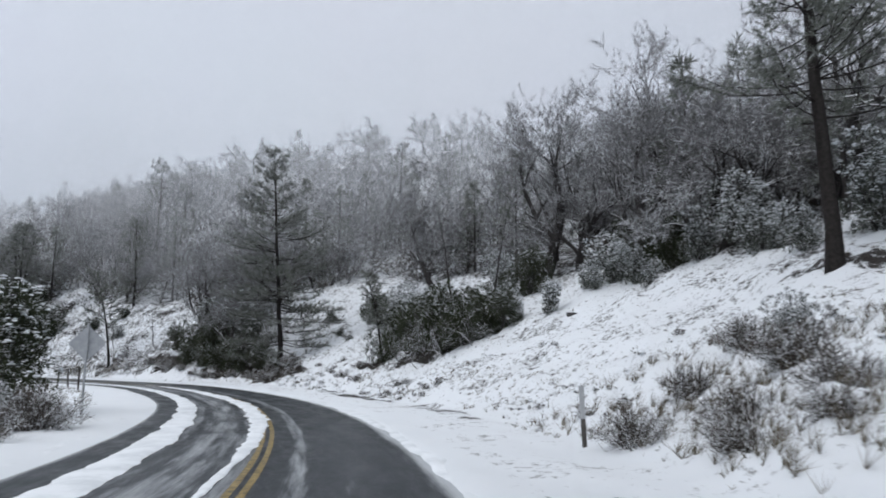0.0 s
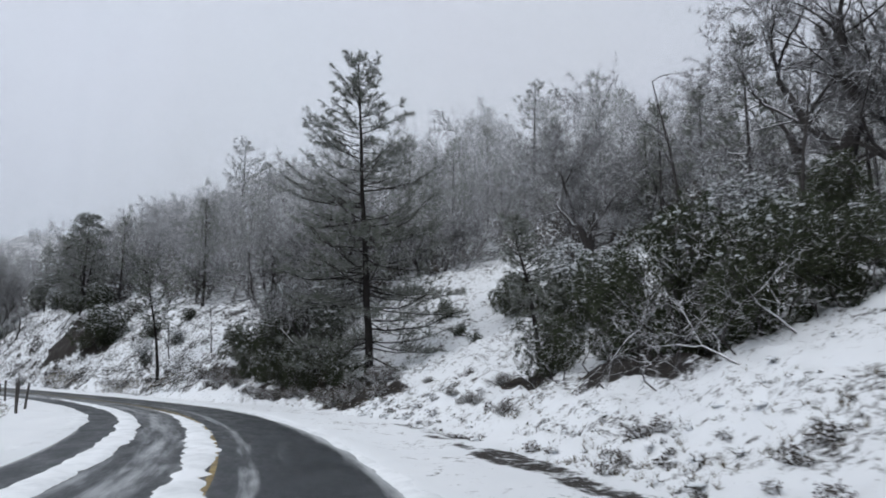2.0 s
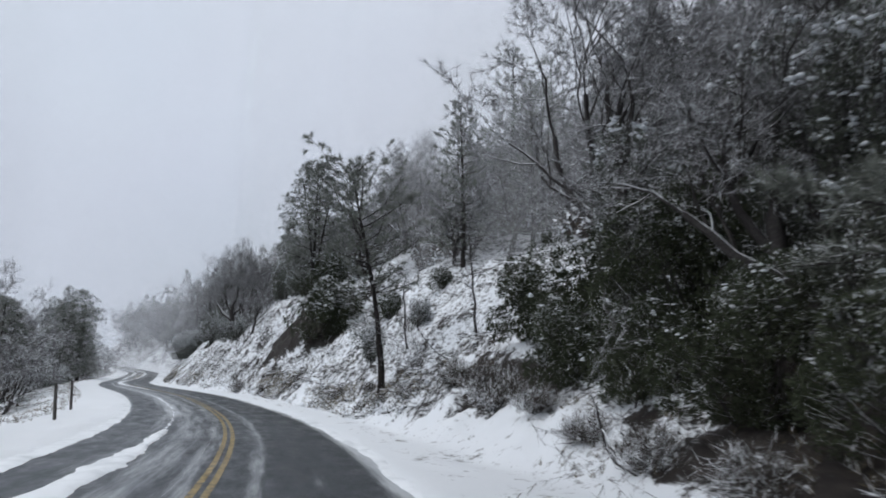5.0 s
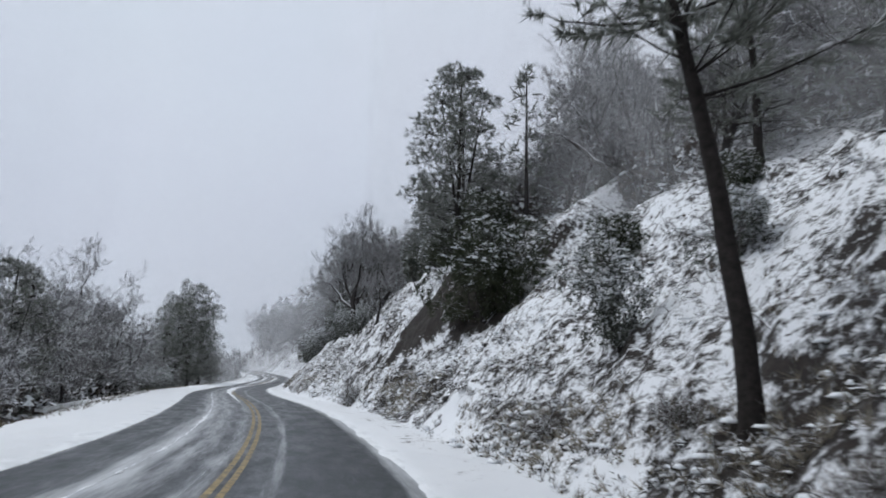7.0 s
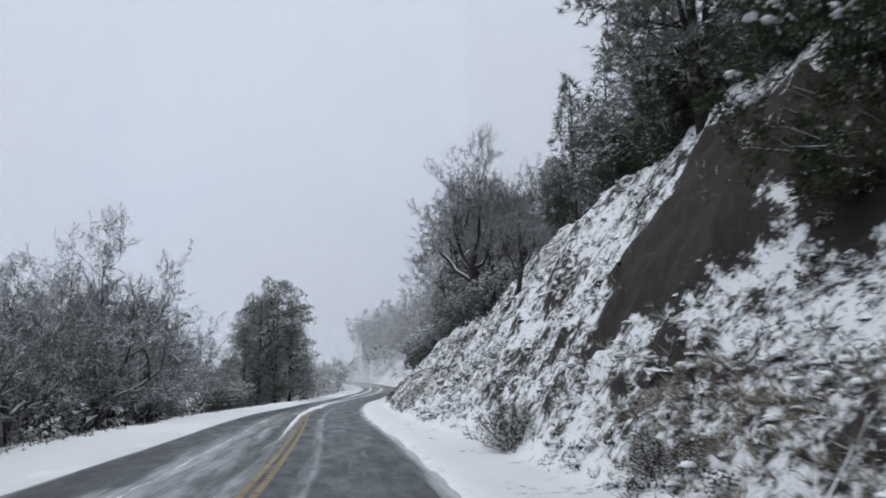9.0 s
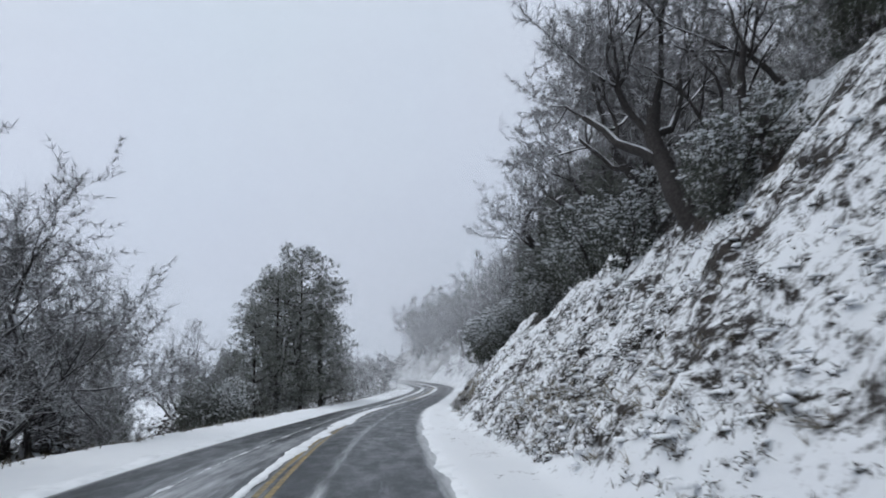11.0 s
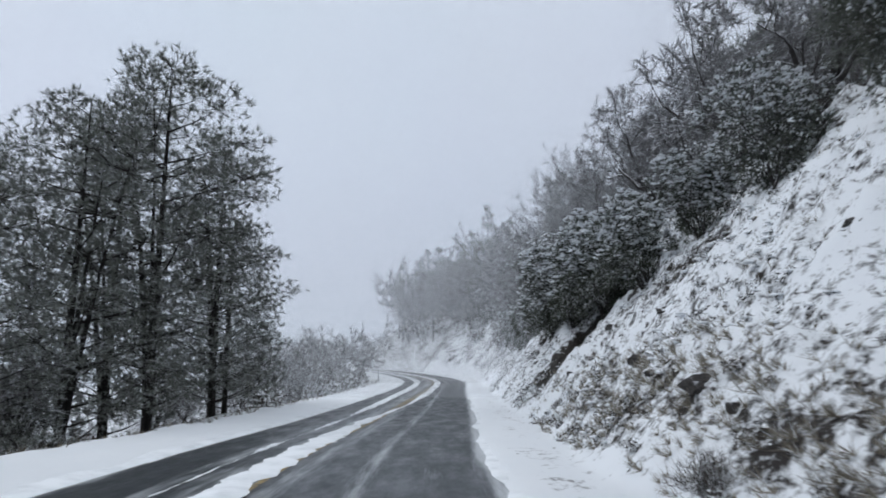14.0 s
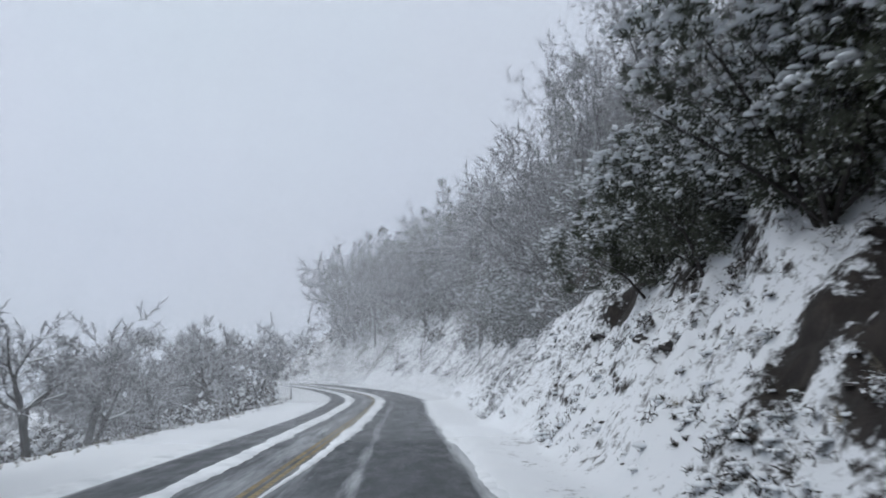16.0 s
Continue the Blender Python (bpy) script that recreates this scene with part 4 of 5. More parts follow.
live_oak = plant("live_oak", bush_meshes(41, 5.4, 4.0, 9.5, 1250, 0.060, 34, DARK_LEAVES, low=0.0, snow=0.16, tuft=0.42), (69.6, 9.0), "dark evergreen live oak crowding the roadside", "tree", scale=0.74)
again(live_oak, (75.8, 8.8), 120, 0.62)
for (s, d), sc, tn in (((232, 9.8), 0.62, 20), ((239, 10.6), 0.7, 100), ((247, 9.6), 0.66, 190), ((256, 9.4), 0.66, 260), ((265, 9.2), 0.62, 310), ((274, 9.4), 0.6, 45), ((283, 9.6), 0.55, 140), ((243, 16), 0.8, 230), ((259, 16), 0.8, 10), ((275, 17), 0.7, 80)):
    again(live_oak, (s, d), tn, sc)
again(live_oak, (142.0, 14.8), 70, 0.75)
again(live_oak, (148.5, 14.0), 160, 0.6)
again(live_oak, (180.5, 10.4), 40, 0.6)
again(live_oak, (176.5, -13.4), 40, 0.42)
again(live_oak, (182.0, -14.0), 140, 0.5)
again(live_oak, (170.5, -15.5), 240, 0.45)
again(live_oak, (186.5, 10.8), 100, 0.62)
again(live_oak, (174.0, 11.0), 190, 0.6)
dark_bush = plant("shrub", bush_meshes(42, 3.4, 3.0, 4.6, 900, 0.052, 34, low=0.0, snow=0.07, tuft=0.26), (42.2, 11.6), "broad dark-green shrub hung with snowy branches", "shrub", scale=1.0, group="evergreen shrubs")
for (s, d), sc, tn in (((48.3, 10.6), 0.5, 140), ((45.6, 11.4), 0.8, 230), ((39.8, 12.4), 0.85, 60), ((73.0, 8.2), 0.9, 10), ((77.6, 8.2), 0.8, 130), ((81.0, 7.6), 0.6, 250), ((44.5, 20.5), 0.8, 15), ((37.5, 23.5), 0.8, 200), ((33.0, 21.5), 0.7, 120), ((38.6, 13.6), 0.62, 40), ((52.6, 14.2), 0.72, 300), ((49.0, 14.6), 0.6, 250), ((66, 6.4), 0.55, 0), ((69.3, 6.5), 0.58, 60), ((72.6, 6.5), 0.5, 110), ((63.0, 7.4), 0.5, 200), ((76.2, 6.6), 0.5, 240), ((60.5, 17.6), 0.62, 60), ((57.0, 18.4), 0.55, 160), ((63.5, 19.6), 0.5, 20), ((62, 14.6), 0.2, 80), ((59, 13.6), 0.16, 150), ((66, 16.4), 0.3, 260)):
    again(dark_bush, (s, d), tn, sc)
snow_bush = plant("shrub", bush_meshes(46, 3.4, 3.0, 4.6, 820, 0.050, 46, low=0.0, snow=0.34, tuft=0.27), (115.4, 8.8), "round dark-green shrub dusted with snow on the cut", "shrub", scale=1.18, turn=200, group="evergreen shrubs")
for (s, d), sc, tn in (((101.0, 12.2), 0.34, 20), ((29, -11.2), 1.25, 80), ((133.5, 14.5), 0.7, 20), ((137, 14.0), 0.8, 110), ((104.6, 10.0), 0.46, 20), ((121.0, 11.2), 0.8, 60), ((126.5, 11.0), 0.8, 160), ((130.5, 12.5), 0.55, 220), ((208.8, 9.4), 0.9, 10), ((219, 7.6), 0.9, 210)):
    again(snow_bush, (s, d), tn, sc)
far_shrub = plant("shrub", bush_meshes(43, 3.4, 3.0, 4.6, 520, 0.07, 18, FROST_LEAVES, low=0.0, snow=0.5), (223.6, 8.0), "dense evergreen shrub with snow on its leaves", "shrub", group="evergreen shrubs")
for (s, d), sc, tn in (((46.0, 15.2), 0.55, 100), ((41.5, 16.0), 0.5, 300), ((52, 15.2), 0.75, 10), ((54.2, 17.0), 0.8, 70), ((183, 12.6), 0.9, 30), ((188.5, 13.0), 1.0, 90), ((180, -11.5), 0.7, 10), ((184, -12.8), 0.75, 90), ((79, 7.4), 0.45, 300), ((229, 7.4), 0.9, 350), ((236, 7.0), 0.9, 33), ((244, 7.0), 0.9, 133), ((252, 7.4), 1.0, 233), ((179, 10.2), 0.6, 77), ((172, 10.6), 0.65, 100), ((186, 10.4), 0.7, 140), ((165, 10.0), 0.9, 190), ((156, 9.0), 0.8, 230), ((147.8, 8.7), 0.75, 260), ((140.5, 13.4), 0.9, 300), ((193, 10.2), 1.0, 333), ((98.6, 6.8), 0.56, 99), ((33, 19.2), 0.55, 20), ((30, 20.4), 0.6, 120), ((36.5, 18.6), 0.5, 220), ((26.5, 20.6), 0.6, 320), ((23.5, 19.8), 0.5, 10), ((34.6, 17.6), 0.3, 80), ((31, 18.0), 0.32, 180), ((28, 22), 0.8, 50), ((22, 22), 0.9, 100), ((14.5, 10.2), 0.3, 90), ((25, -9.6), 0.32, 10), ((52, 17), 0.8, 270), ((35, 19.5), 0.7, 60), ((48, 21), 0.8, 90)):
    again(far_shrub, (s, d), tn, sc)
snow_stump = plant("shrub", bush_meshes(44, 0.8, 0.8, 2.2, 170, 0.06, 14, FROST_LEAVES, low=0.0, snow=0.9), (36.5, 15.7), "small upright shrub almost buried in snow", "shrub", group="evergreen shrubs")
again(snow_stump, (38.2, 14.6), 80, 0.7)
heavy_bush = plant("shrub", bush_meshes(45, 3.4, 3.0, 4.6, 520, 0.050, 52, HEAVY_LEAVES, low=0.0, snow=1.0, pad=0.075, tuft=0.30), (207.0, 8.2), "large evergreen shrub bowed under heavy snow", "shrub", scale=1.15, group="evergreen shrubs")
for (s, d), sc, tn in (((97.2, 8.9), 0.36, 140), ((201.5, 8.6), 0.9, 10), ((211.0, 7.0), 1.1, 60), ((214.5, 6.4), 0.9, 250), ((197.5, 9.4), 0.7, 100), ((219.0, 7.0), 0.9, 200)):
    again(heavy_bush, (s, d), tn, sc)
brown_shrub = plant("brown_shrub", brush_meshes(51, 1.25, 1.15, 110), (123.4, 3.7), "leafless brown shrub at the foot of the cut", "shrub", group="brown shrubs")
for (s, d), sc, tn in (((13.4, 5.5), 0.7, 10), ((12.2, 7.2), 0.8, 40), ((10.6, 6.0), 0.6, 80), ((13.0, 9.0), 0.9, 160), ((15.5, 8.2), 0.7, 120), ((11.0, 8.2), 0.7, 10), ((16.5, 10.5), 0.8, 33), ((9.6, 7.0), 0.55, 99), ((21.8, -8.0), 1.1, 100), ((19, -8.6), 1.0, 200), ((24, -8.8), 0.9, 260), ((49, 7.6), 0.5, 30), ((45, 7.0), 0.4, 70), ((60, 6.6), 0.5, 0), ((62.5, 6.0), 0.55, 50), ((65, 5.4), 0.6, 90), ((67.5, 5.2), 0.7, 140), ((70, 5.2), 0.65, 180), ((72.5, 5.3), 0.6, 230), ((75.5, 5.4), 0.6, 280), ((78, 5.4), 0.9, 310), ((80.5, 6.0), 1.0, 30), ((82.5, 5.6), 0.8, 100), ((59.5, 5.8), 0.8, 60), ((61.5, 7.4), 0.9, 10), ((57.8, 7.4), 0.7, 170), ((60.2, 8.6), 0.9, 210), ((50, 9.5), 0.5, 40), ((47.5, 8.4), 0.3, 200), ((46.2, 9.4), 0.3, 250), ((52.5, 8.6), 0.35, 300), ((50.8, 7.6), 0.28, 10), ((54.6, 10.6), 0.4, 50), ((56.2, 9.2), 0.35, 150), ((86, 4.6), 0.5, 20), ((88.5, 4.4), 0.45, 70), ((93, 5.0), 0.5, 130), ((97, 4.4), 0.5, 200), ((116, 4.0), 0.5, 60), ((172, 3.9), 0.5, 120), ((178, 4.1), 0.6, 10), ((182, 3.8), 0.5, 77)):
    again(brown_shrub, (s, d), tn, sc)


def merged(name, copies, material_list, label, category):
    """Many far plants joined into one mesh: copies of (verts, faces, place, turn, scale) for each material."""
    for tag, items, material in material_list:
        vs, fs, k = [], [], 0
        for (v, f), (x, y, z), turn, sc in items:
            c, s_ = math.cos(turn), math.sin(turn)
            w = np.stack([v[:, 0] * c - v[:, 1] * s_, v[:, 0] * s_ + v[:, 1] * c, v[:, 2]], 1) * sc + np.array([x, y, z])
            vs.append(w)
            fs.append(f + k)
            k += len(v)
        ob = new(tag, fast_mesh(tag, np.concatenate(vs), [np.concatenate(fs)], material))
        tagged(ob, label, category, kind="stuff")


def far_oak(seed):
    rng = np.random.default_rng(seed)
    out, tips = [], []
    grow(rng, np.array([0, 0, -0.4]), np.array([0, 0, 1.0]), 2.7, 0.20, 3, 0, out, tips, 0.20, 0.05, 3, (28, 72))
    out = [(p[[0, 2, -1]], r[[0, 2, -1]], 3) if len(p) > 4 else (p[[0, -1]], r[[0, -1]], 3) for p, r, _ in out]
    v, f = tubes(out)
    k = 10.0 / v[:, 2].max()
    tp, td = np.array([a for a, _ in tips]), np.array([b for _, b in tips])
    sv, sf = sprays(rng, tp, td, 5, 0.66, 0.06, 0.95)
    return (v * k, f), (sv * k, sf)


def mid_oak(seed):
    rng = np.random.default_rng(seed)
    out, tips = [], []
    grow(rng, np.array([0, 0, -0.4]), np.array([0.05, 0, 1.0]), 2.7, 0.18, 4, 0, out, tips, 0.20, 0.04, 3, (26, 70))
    out = [(p[[0, 2, -1]], r[[0, 2, -1]], 3) if len(p) > 4 else (p[[0, -1]], r[[0, -1]], 3) for p, r, _ in out]
    v, f = tubes(out)
    k = 10.0 / v[:, 2].max()
    tp, td = np.array([a for a, _ in tips]), np.array([b for _, b in tips])
    sv, sf = sprays(rng, tp, td, 5, 0.46, 0.032, 0.9)
    return (v * k, f), (sv * k, sf)


def far_pine(seed):
    rng = np.random.default_rng(seed)
    zz = np.linspace(-0.4, 13, 5)
    v, f = tubes([(np.stack([0 * zz, 0 * zz, zz], 1), np.linspace(0.2, 0.03, 5), 4)])
    tips, dirs = [], []
    for k in range(150):
        z = rng.uniform(1.0, 13.0)
        a, r = rng.uniform(0, 6.28), 3.3 * (1 - z / 13.8) ** 0.8 * rng.uniform(0.35, 1.0)
        tips.append((r * math.cos(a), r * math.sin(a), z))
        dirs.append((math.cos(a) * 0.7, math.sin(a) * 0.7, 0.5))
    sv, sf = sprays(rng, np.array(tips), np.array(dirs), 7, 0.75, 0.10, 0.55)
    return (v, f), (sv, sf)


def far_bush(seed):
    rng = np.random.default_rng(seed)
    d = rng.normal(0, 1, (60, 3))
    d /= np.linalg.norm(d, axis=1)[:, None]
    p = d * rng.uniform(0.6, 1.0, (60, 1)) * np.array([1.5, 1.5, 1.1]) + np.array([0, 0, 1.1])
    v, f = leaves(rng, p, 5, 0.26, 0.3)
    return v, f


def build_far_woods():
    rng = np.random.default_rng(77)
    oaks, mids, pines, bushes = [far_oak(k) for k in (1, 2, 3)], [mid_oak(k) for k in (11, 12, 13)], [far_pine(k) for k in (4, 5)], [far_bush(k) for k in (6, 7)]
    trunks, twigs, needles, foliage = [], [], [], []

    def one(s, d, kind, sc):
        x, y = road_xy(s, d)
        where = (float(x), float(y), float(ground_z(s, d)))
        turn = rng.uniform(0, 6.28)
        if kind == 0:
            a, b = (mids if (d < 30 and s < 245) else oaks)[rng.integers(0, 3)]
            trunks.append((a, where, turn, sc))
            twigs.append((b, where, turn, sc))
        elif kind == 1:
            a, b = pines[rng.integers(0, 2)]
            trunks.append((a, where, turn, sc))
            needles.append((b, where, turn, sc))
        else:
            foliage.append((bushes[rng.integers(0, 2)], where, turn, sc))
    for k in range(330):
        s = rng.uniform(-25, 300)
        d = rng.uniform(24, 118)
        if 52 < s < 78 and d < 27:
            continue
        one(s, d, 0 if rng.uniform() < 0.85 else 1, rng.uniform(0.65, 1.15))
    for k in range(110):
        s = rng.uniform(140, 300)
        one(s, rng.uniform(13, 26), 0 if rng.uniform() < 0.7 else 1, rng.uniform(0.55, 0.9))
    for k in range(420):
        s, d = rng.uniform(-20, 300), rng.uniform(15, 75)
        if s < 90 and d < 27:
            continue
        one(s, d, 2, rng.uniform(0.6, 1.4))
    for k in range(56):
        s = rng.uniform(76, 140)
        one(s, rng.uniform(15.0 if s < 112 else 12.0, 28), (0, 0, 1, 0, 2)[rng.integers(0, 5)], rng.uniform(0.5, 0.95))
    for k in range(75):
        s = rng.uniform(-5, 58)
        one(s, rng.uniform(25, 46) - 0.05 * s, (0, 0, 1, 2, 0)[rng.integers(0, 5)], rng.uniform(0.55, 1.1))
    for k in range(46):
        s = rng.uniform(74, 86)
        one(s, rng.uniform(13, 27), (0, 0, 1, 2)[rng.integers(0, 4)], rng.uniform(0.4, 0.75))
    for k in range(34):
        one(rng.uniform(126, 162), rng.uniform(-24, -13.5), 0, rng.uniform(0.55, 0.85))
    for k in range(44):
        one(rng.uniform(116, 166), rng.uniform(-24, -14), 2, rng.uniform(0.8, 1.4))
    for k in range(60):
        s = rng.uniform(58, 88)
        one(s, 27.5 + 0.35 * max(0, s - 72) + rng.exponential(3.5), (0, 2, 2, 1)[rng.integers(0, 4)], rng.uniform(0.5, 0.9))
    for k in range(170):
        s = rng.uniform(226, 300)
        one(s, rng.uniform(7.0, 20), (2, 0, 0, 2, 1)[rng.integers(0, 5)], rng.uniform(0.6, 1.05))
    for k in range(150):
        s = rng.uniform(60, 300)
        one(0.6 * s + 24, rng.uniform(-34, -13), 2 if rng.uniform() < 0.55 else 0, rng.uniform(0.45, 0.85))
    for k in range(170):
        s = rng.uniform(214, 300)
        one(s, rng.uniform(-26, -10.5), 2 if rng.uniform() < 0.75 else 0, rng.uniform(0.32, 0.7) + 0.004 * max(0, s - 235))
    merged("far_woods", None, [("far_trunks", trunks, OAK_BARK), ("far_twigs", twigs, TWIG), ("far_needles", needles, NEEDLES), ("far_brush", foliage, BRUSH)], "frosted woods covering the misty hillside", "woods")


build_far_woods()


# ---- small growth and stones on the banks ----


def build_tufts():
    rng = np.random.default_rng(5)
    s = rng.uniform(0, 232, 9000)
    d = np.interp(s, *zip(*FOOT)) + rng.exponential(4.5, 9000) + 0.2
    keep = (fbm(s / 4.0, d / 3.0, 61, 3) > np.where(s < 62, 0.5, 0.22)) & (d < 24) & (s < 201)
    s, d = s[keep], d[keep]
    ls, ld = rng.uniform(0, 260, 2600), -8.6 - rng.exponential(2.0, 2600)
    s, d = np.concatenate([s, ls]), np.concatenate([d, ld])
    x, y = road_xy(s, d)
    p = np.stack([x, y, ground_z(s, d)], 1)
    up = np.tile(np.array([[0, 0, 1.0]]), (len(p), 1))
    v, f = sprays(rng, p, up, 13, 0.20, 0.012, 0.65)
    tagged(new("dead_grass", fast_mesh("dead_grass", v, [f], GRASS)), "tufts of dead grass poking through the snow", "grass", kind="stuff")


build_tufts()


def build_slope_specks():
    """Stems of dead weeds on the open slope, and rank grass by the marker post."""
    rng = np.random.default_rng(6)
    s, d = rng.uniform(2, 66, 5200), 5.0 + rng.exponential(6.0, 5200)
    keep = (fbm(s / 2.2, d / 1.6, 69, 4) > 0.34) & (d < 22)
    s, d = s[keep], d[keep]
    x, y = road_xy(s, d)
    p = np.stack([x, y, ground_z(s, d)], 1)
    up = np.tile(np.array([[0, 0, 1.0]]), (len(p), 1))
    v1, f1 = sprays(rng, p, up, 9, 0.12, 0.013, 0.8)
    s, d = rng.uniform(8, 19, 420), rng.uniform(5.4, 11.5, 420)
    x, y = road_xy(s, d)
    p = np.stack([x, y, ground_z(s, d)], 1)
    up = np.tile(np.array([[0.25, -0.1, 1.0]]), (len(p), 1))
    v2, f2 = sprays(rng, p, up, 16, 0.42, 0.014, 0.42)
    tagged(new("dead_weeds", fast_mesh("dead_weeds", np.concatenate([v1, v2]), [np.concatenate([f1, f2 + len(v1)])], GRASS)), "dead weeds and rank grass standing in the snow", "grass", kind="stuff")


build_slope_specks()


def build_bank_grass():
    """Pale dead grass on the lower banks: (middle s, middle d, half widths, tufts)."""
    rng = np.random.default_rng(61)
    vs, fs, k = [], [], 0
    for cs, cd, ws, wd, count in ((188, 4.7, 14, 1.2, 620), (115.5, 4.8, 4.0, 0.9, 300), (98, 4.5, 5.0, 0.9, 200), (89.5, 5.0, 4.0, 1.1, 150), (176, 4.5, 6, 0.9, 260), (150, 4.4, 9, 0.8, 220)):
        s, d = cs + ws * rng.normal(0, 0.5, count), cd + wd * np.clip(rng.normal(0, 0.5, count), -1, 1.6)
        x, y = road_xy(s, d)
        p = np.stack([x, y, ground_z(s, d)], 1)
        t = np.interp(s, RS, RT)
        out = np.stack([-np.sin(t) * 0.8, np.cos(t) * 0.8, 0.7 + 0 * t], 1)
        v, f = sprays(rng, p, out, 20, 0.26, 0.013, 0.5)
        vs.append(v)
        fs.append(f + k)
        k += len(v)
    tagged(new("bank_grass", fast_mesh("bank_grass", np.concatenate(vs), [np.concatenate(fs)], PALE_GRASS)), "pale matted dead grass hanging over the lower bank", "grass", kind="stuff")


build_bank_grass()


def build_clods():
    """Small clods and stones that stick out of the banks, snow on their tops."""
    rng = np.random.default_rng(15)
    s = np.concatenate([rng.uniform(4, 60, 700), rng.uniform(84, 232, 2800)])
    d = np.interp(s, *zip(*FOOT)) + rng.exponential(3.2, len(s)) + 0.15
    keep = (fbm(s / 2.5, d / 1.6, 63, 4) > 0.05) & (d < 15)
    s, d = s[keep], d[keep]
    x, y = road_xy(s, d)
    p = np.stack([x, y, ground_z(s, d) - 0.045], 1)
    v, f = lumps(rng, p, 0.065)
    tagged(new("clods", fast_mesh("clods", v, [f], STONE)), "dark clods and stones sticking out of the snowy bank", "stones", kind="stuff")


build_clods()


def build_low_brush():
    """Low snow-laden brush over the banks."""
    rng = np.random.default_rng(19)
    s = np.concatenate([rng.uniform(8, 66, 330), rng.uniform(86, 236, 520)])
    d = np.interp(s, *zip(*FOOT)) + rng.exponential(3.0, len(s)) + 0.3
    keep = (fbm(s / 5.0, d / 2.2, 67, 3) > -0.05) & (d < 14)
    s, d = s[keep], d[keep]
    x, y = road_xy(s, d)
    z = ground_z(s, d)
    items = [(far_bush(30 + k % 5), (x[k], y[k], z[k] - 0.06), rng.uniform(0, 6.28), rng.uniform(0.05, 0.15)) for k in range(len(s))]
    merged("low_brush", None, [("low_brush", items, BRUSH)], "low brown brush under snow on the bank", "brush")


build_low_brush()


def build_tussocks():
    """Low growth all over the banks: dark tangled clumps, each with its cap of snow."""
    rng = np.random.default_rng(29)
    s = np.concatenate([rng.uniform(6, 66, 900), rng.uniform(84, 240, 9500), rng.uniform(240, 300, 700)])
    d = np.interp(s, *zip(*FOOT)) + np.where(rng.uniform(0, 1, len(s)) < 0.55, rng.exponential(2.2, len(s)), rng.uniform(0, 11, len(s))) + 0.25
    keep = (bare_value(s, d) < 0.6) & (fbm(s / 3.4, d / 2.2, 331, 3) + np.interp(s, [70, 84, 152, 168, 214, 230], [-0.25, 0.08, 0.08, -0.2, -0.2, 0.05]) > rng.uniform(-0.45, 0.45, len(s))) & (d < 14)
    s, d = s[keep], d[keep]
    x, y = road_xy(s, d)
    p = np.stack([x, y, ground_z(s, d)], 1)
    n = len(p)
    size = rng.gamma(3.0, 0.33, n)[:, None] * np.where(s < 70, 0.7, 1.0)[:, None]
    c = np.repeat(p, 22, 0) + rng.normal(0, 0.075, (n * 22, 3)) * np.repeat(size, 22, 0) * np.array([1, 1, 0.8])
    v, f = sprays(rng, c, np.tile(np.array([[0, 0, 0.5]]), (len(c), 1)), 1, 0.12, 0.026, 0.7)
    tagged(new("low_growth", fast_mesh("low_growth", v, [f], TUSSOCK)), "dark tangled low growth on the snowy bank", "brush", kind="stuff")
    cap = p + np.concatenate([rng.normal(0, 0.04, (n, 2)), 0.07 * size], 1)
    k = rng.uniform(0, 1, n) < 0.7
    v, f = lumps(rng, cap[k], 0.085)
    tagged(new("snow_clumps", fast_mesh("snow_clumps", v, [f], ROAD_SNOW, True)), "small caps of snow on the low growth", "snow", kind="stuff")


build_tussocks()


def limb_meshes(seed, length, r, wander=0.16, depth=3):
    """A dead limb with a few forks."""
    rng = np.random.default_rng(seed)
    out, tips = [], []
    grow(rng, np.zeros(3), np.array([1.0, 0, 0.25]) / 1.03, length, r, depth, 0, out, tips, wander, 0.0, 2)
    v, f = tubes(out)
    tp, td = np.array([a for a, _ in tips]), np.array([b for _, b in tips])
    sv, sf = sprays(rng, tp, td, 3, 0.22, 0.014, 0.6)
    return fast_mesh("limb", v, [f], SNOWY_BARK, True), fast_mesh("twig_spray", sv, [sf], TWIG)


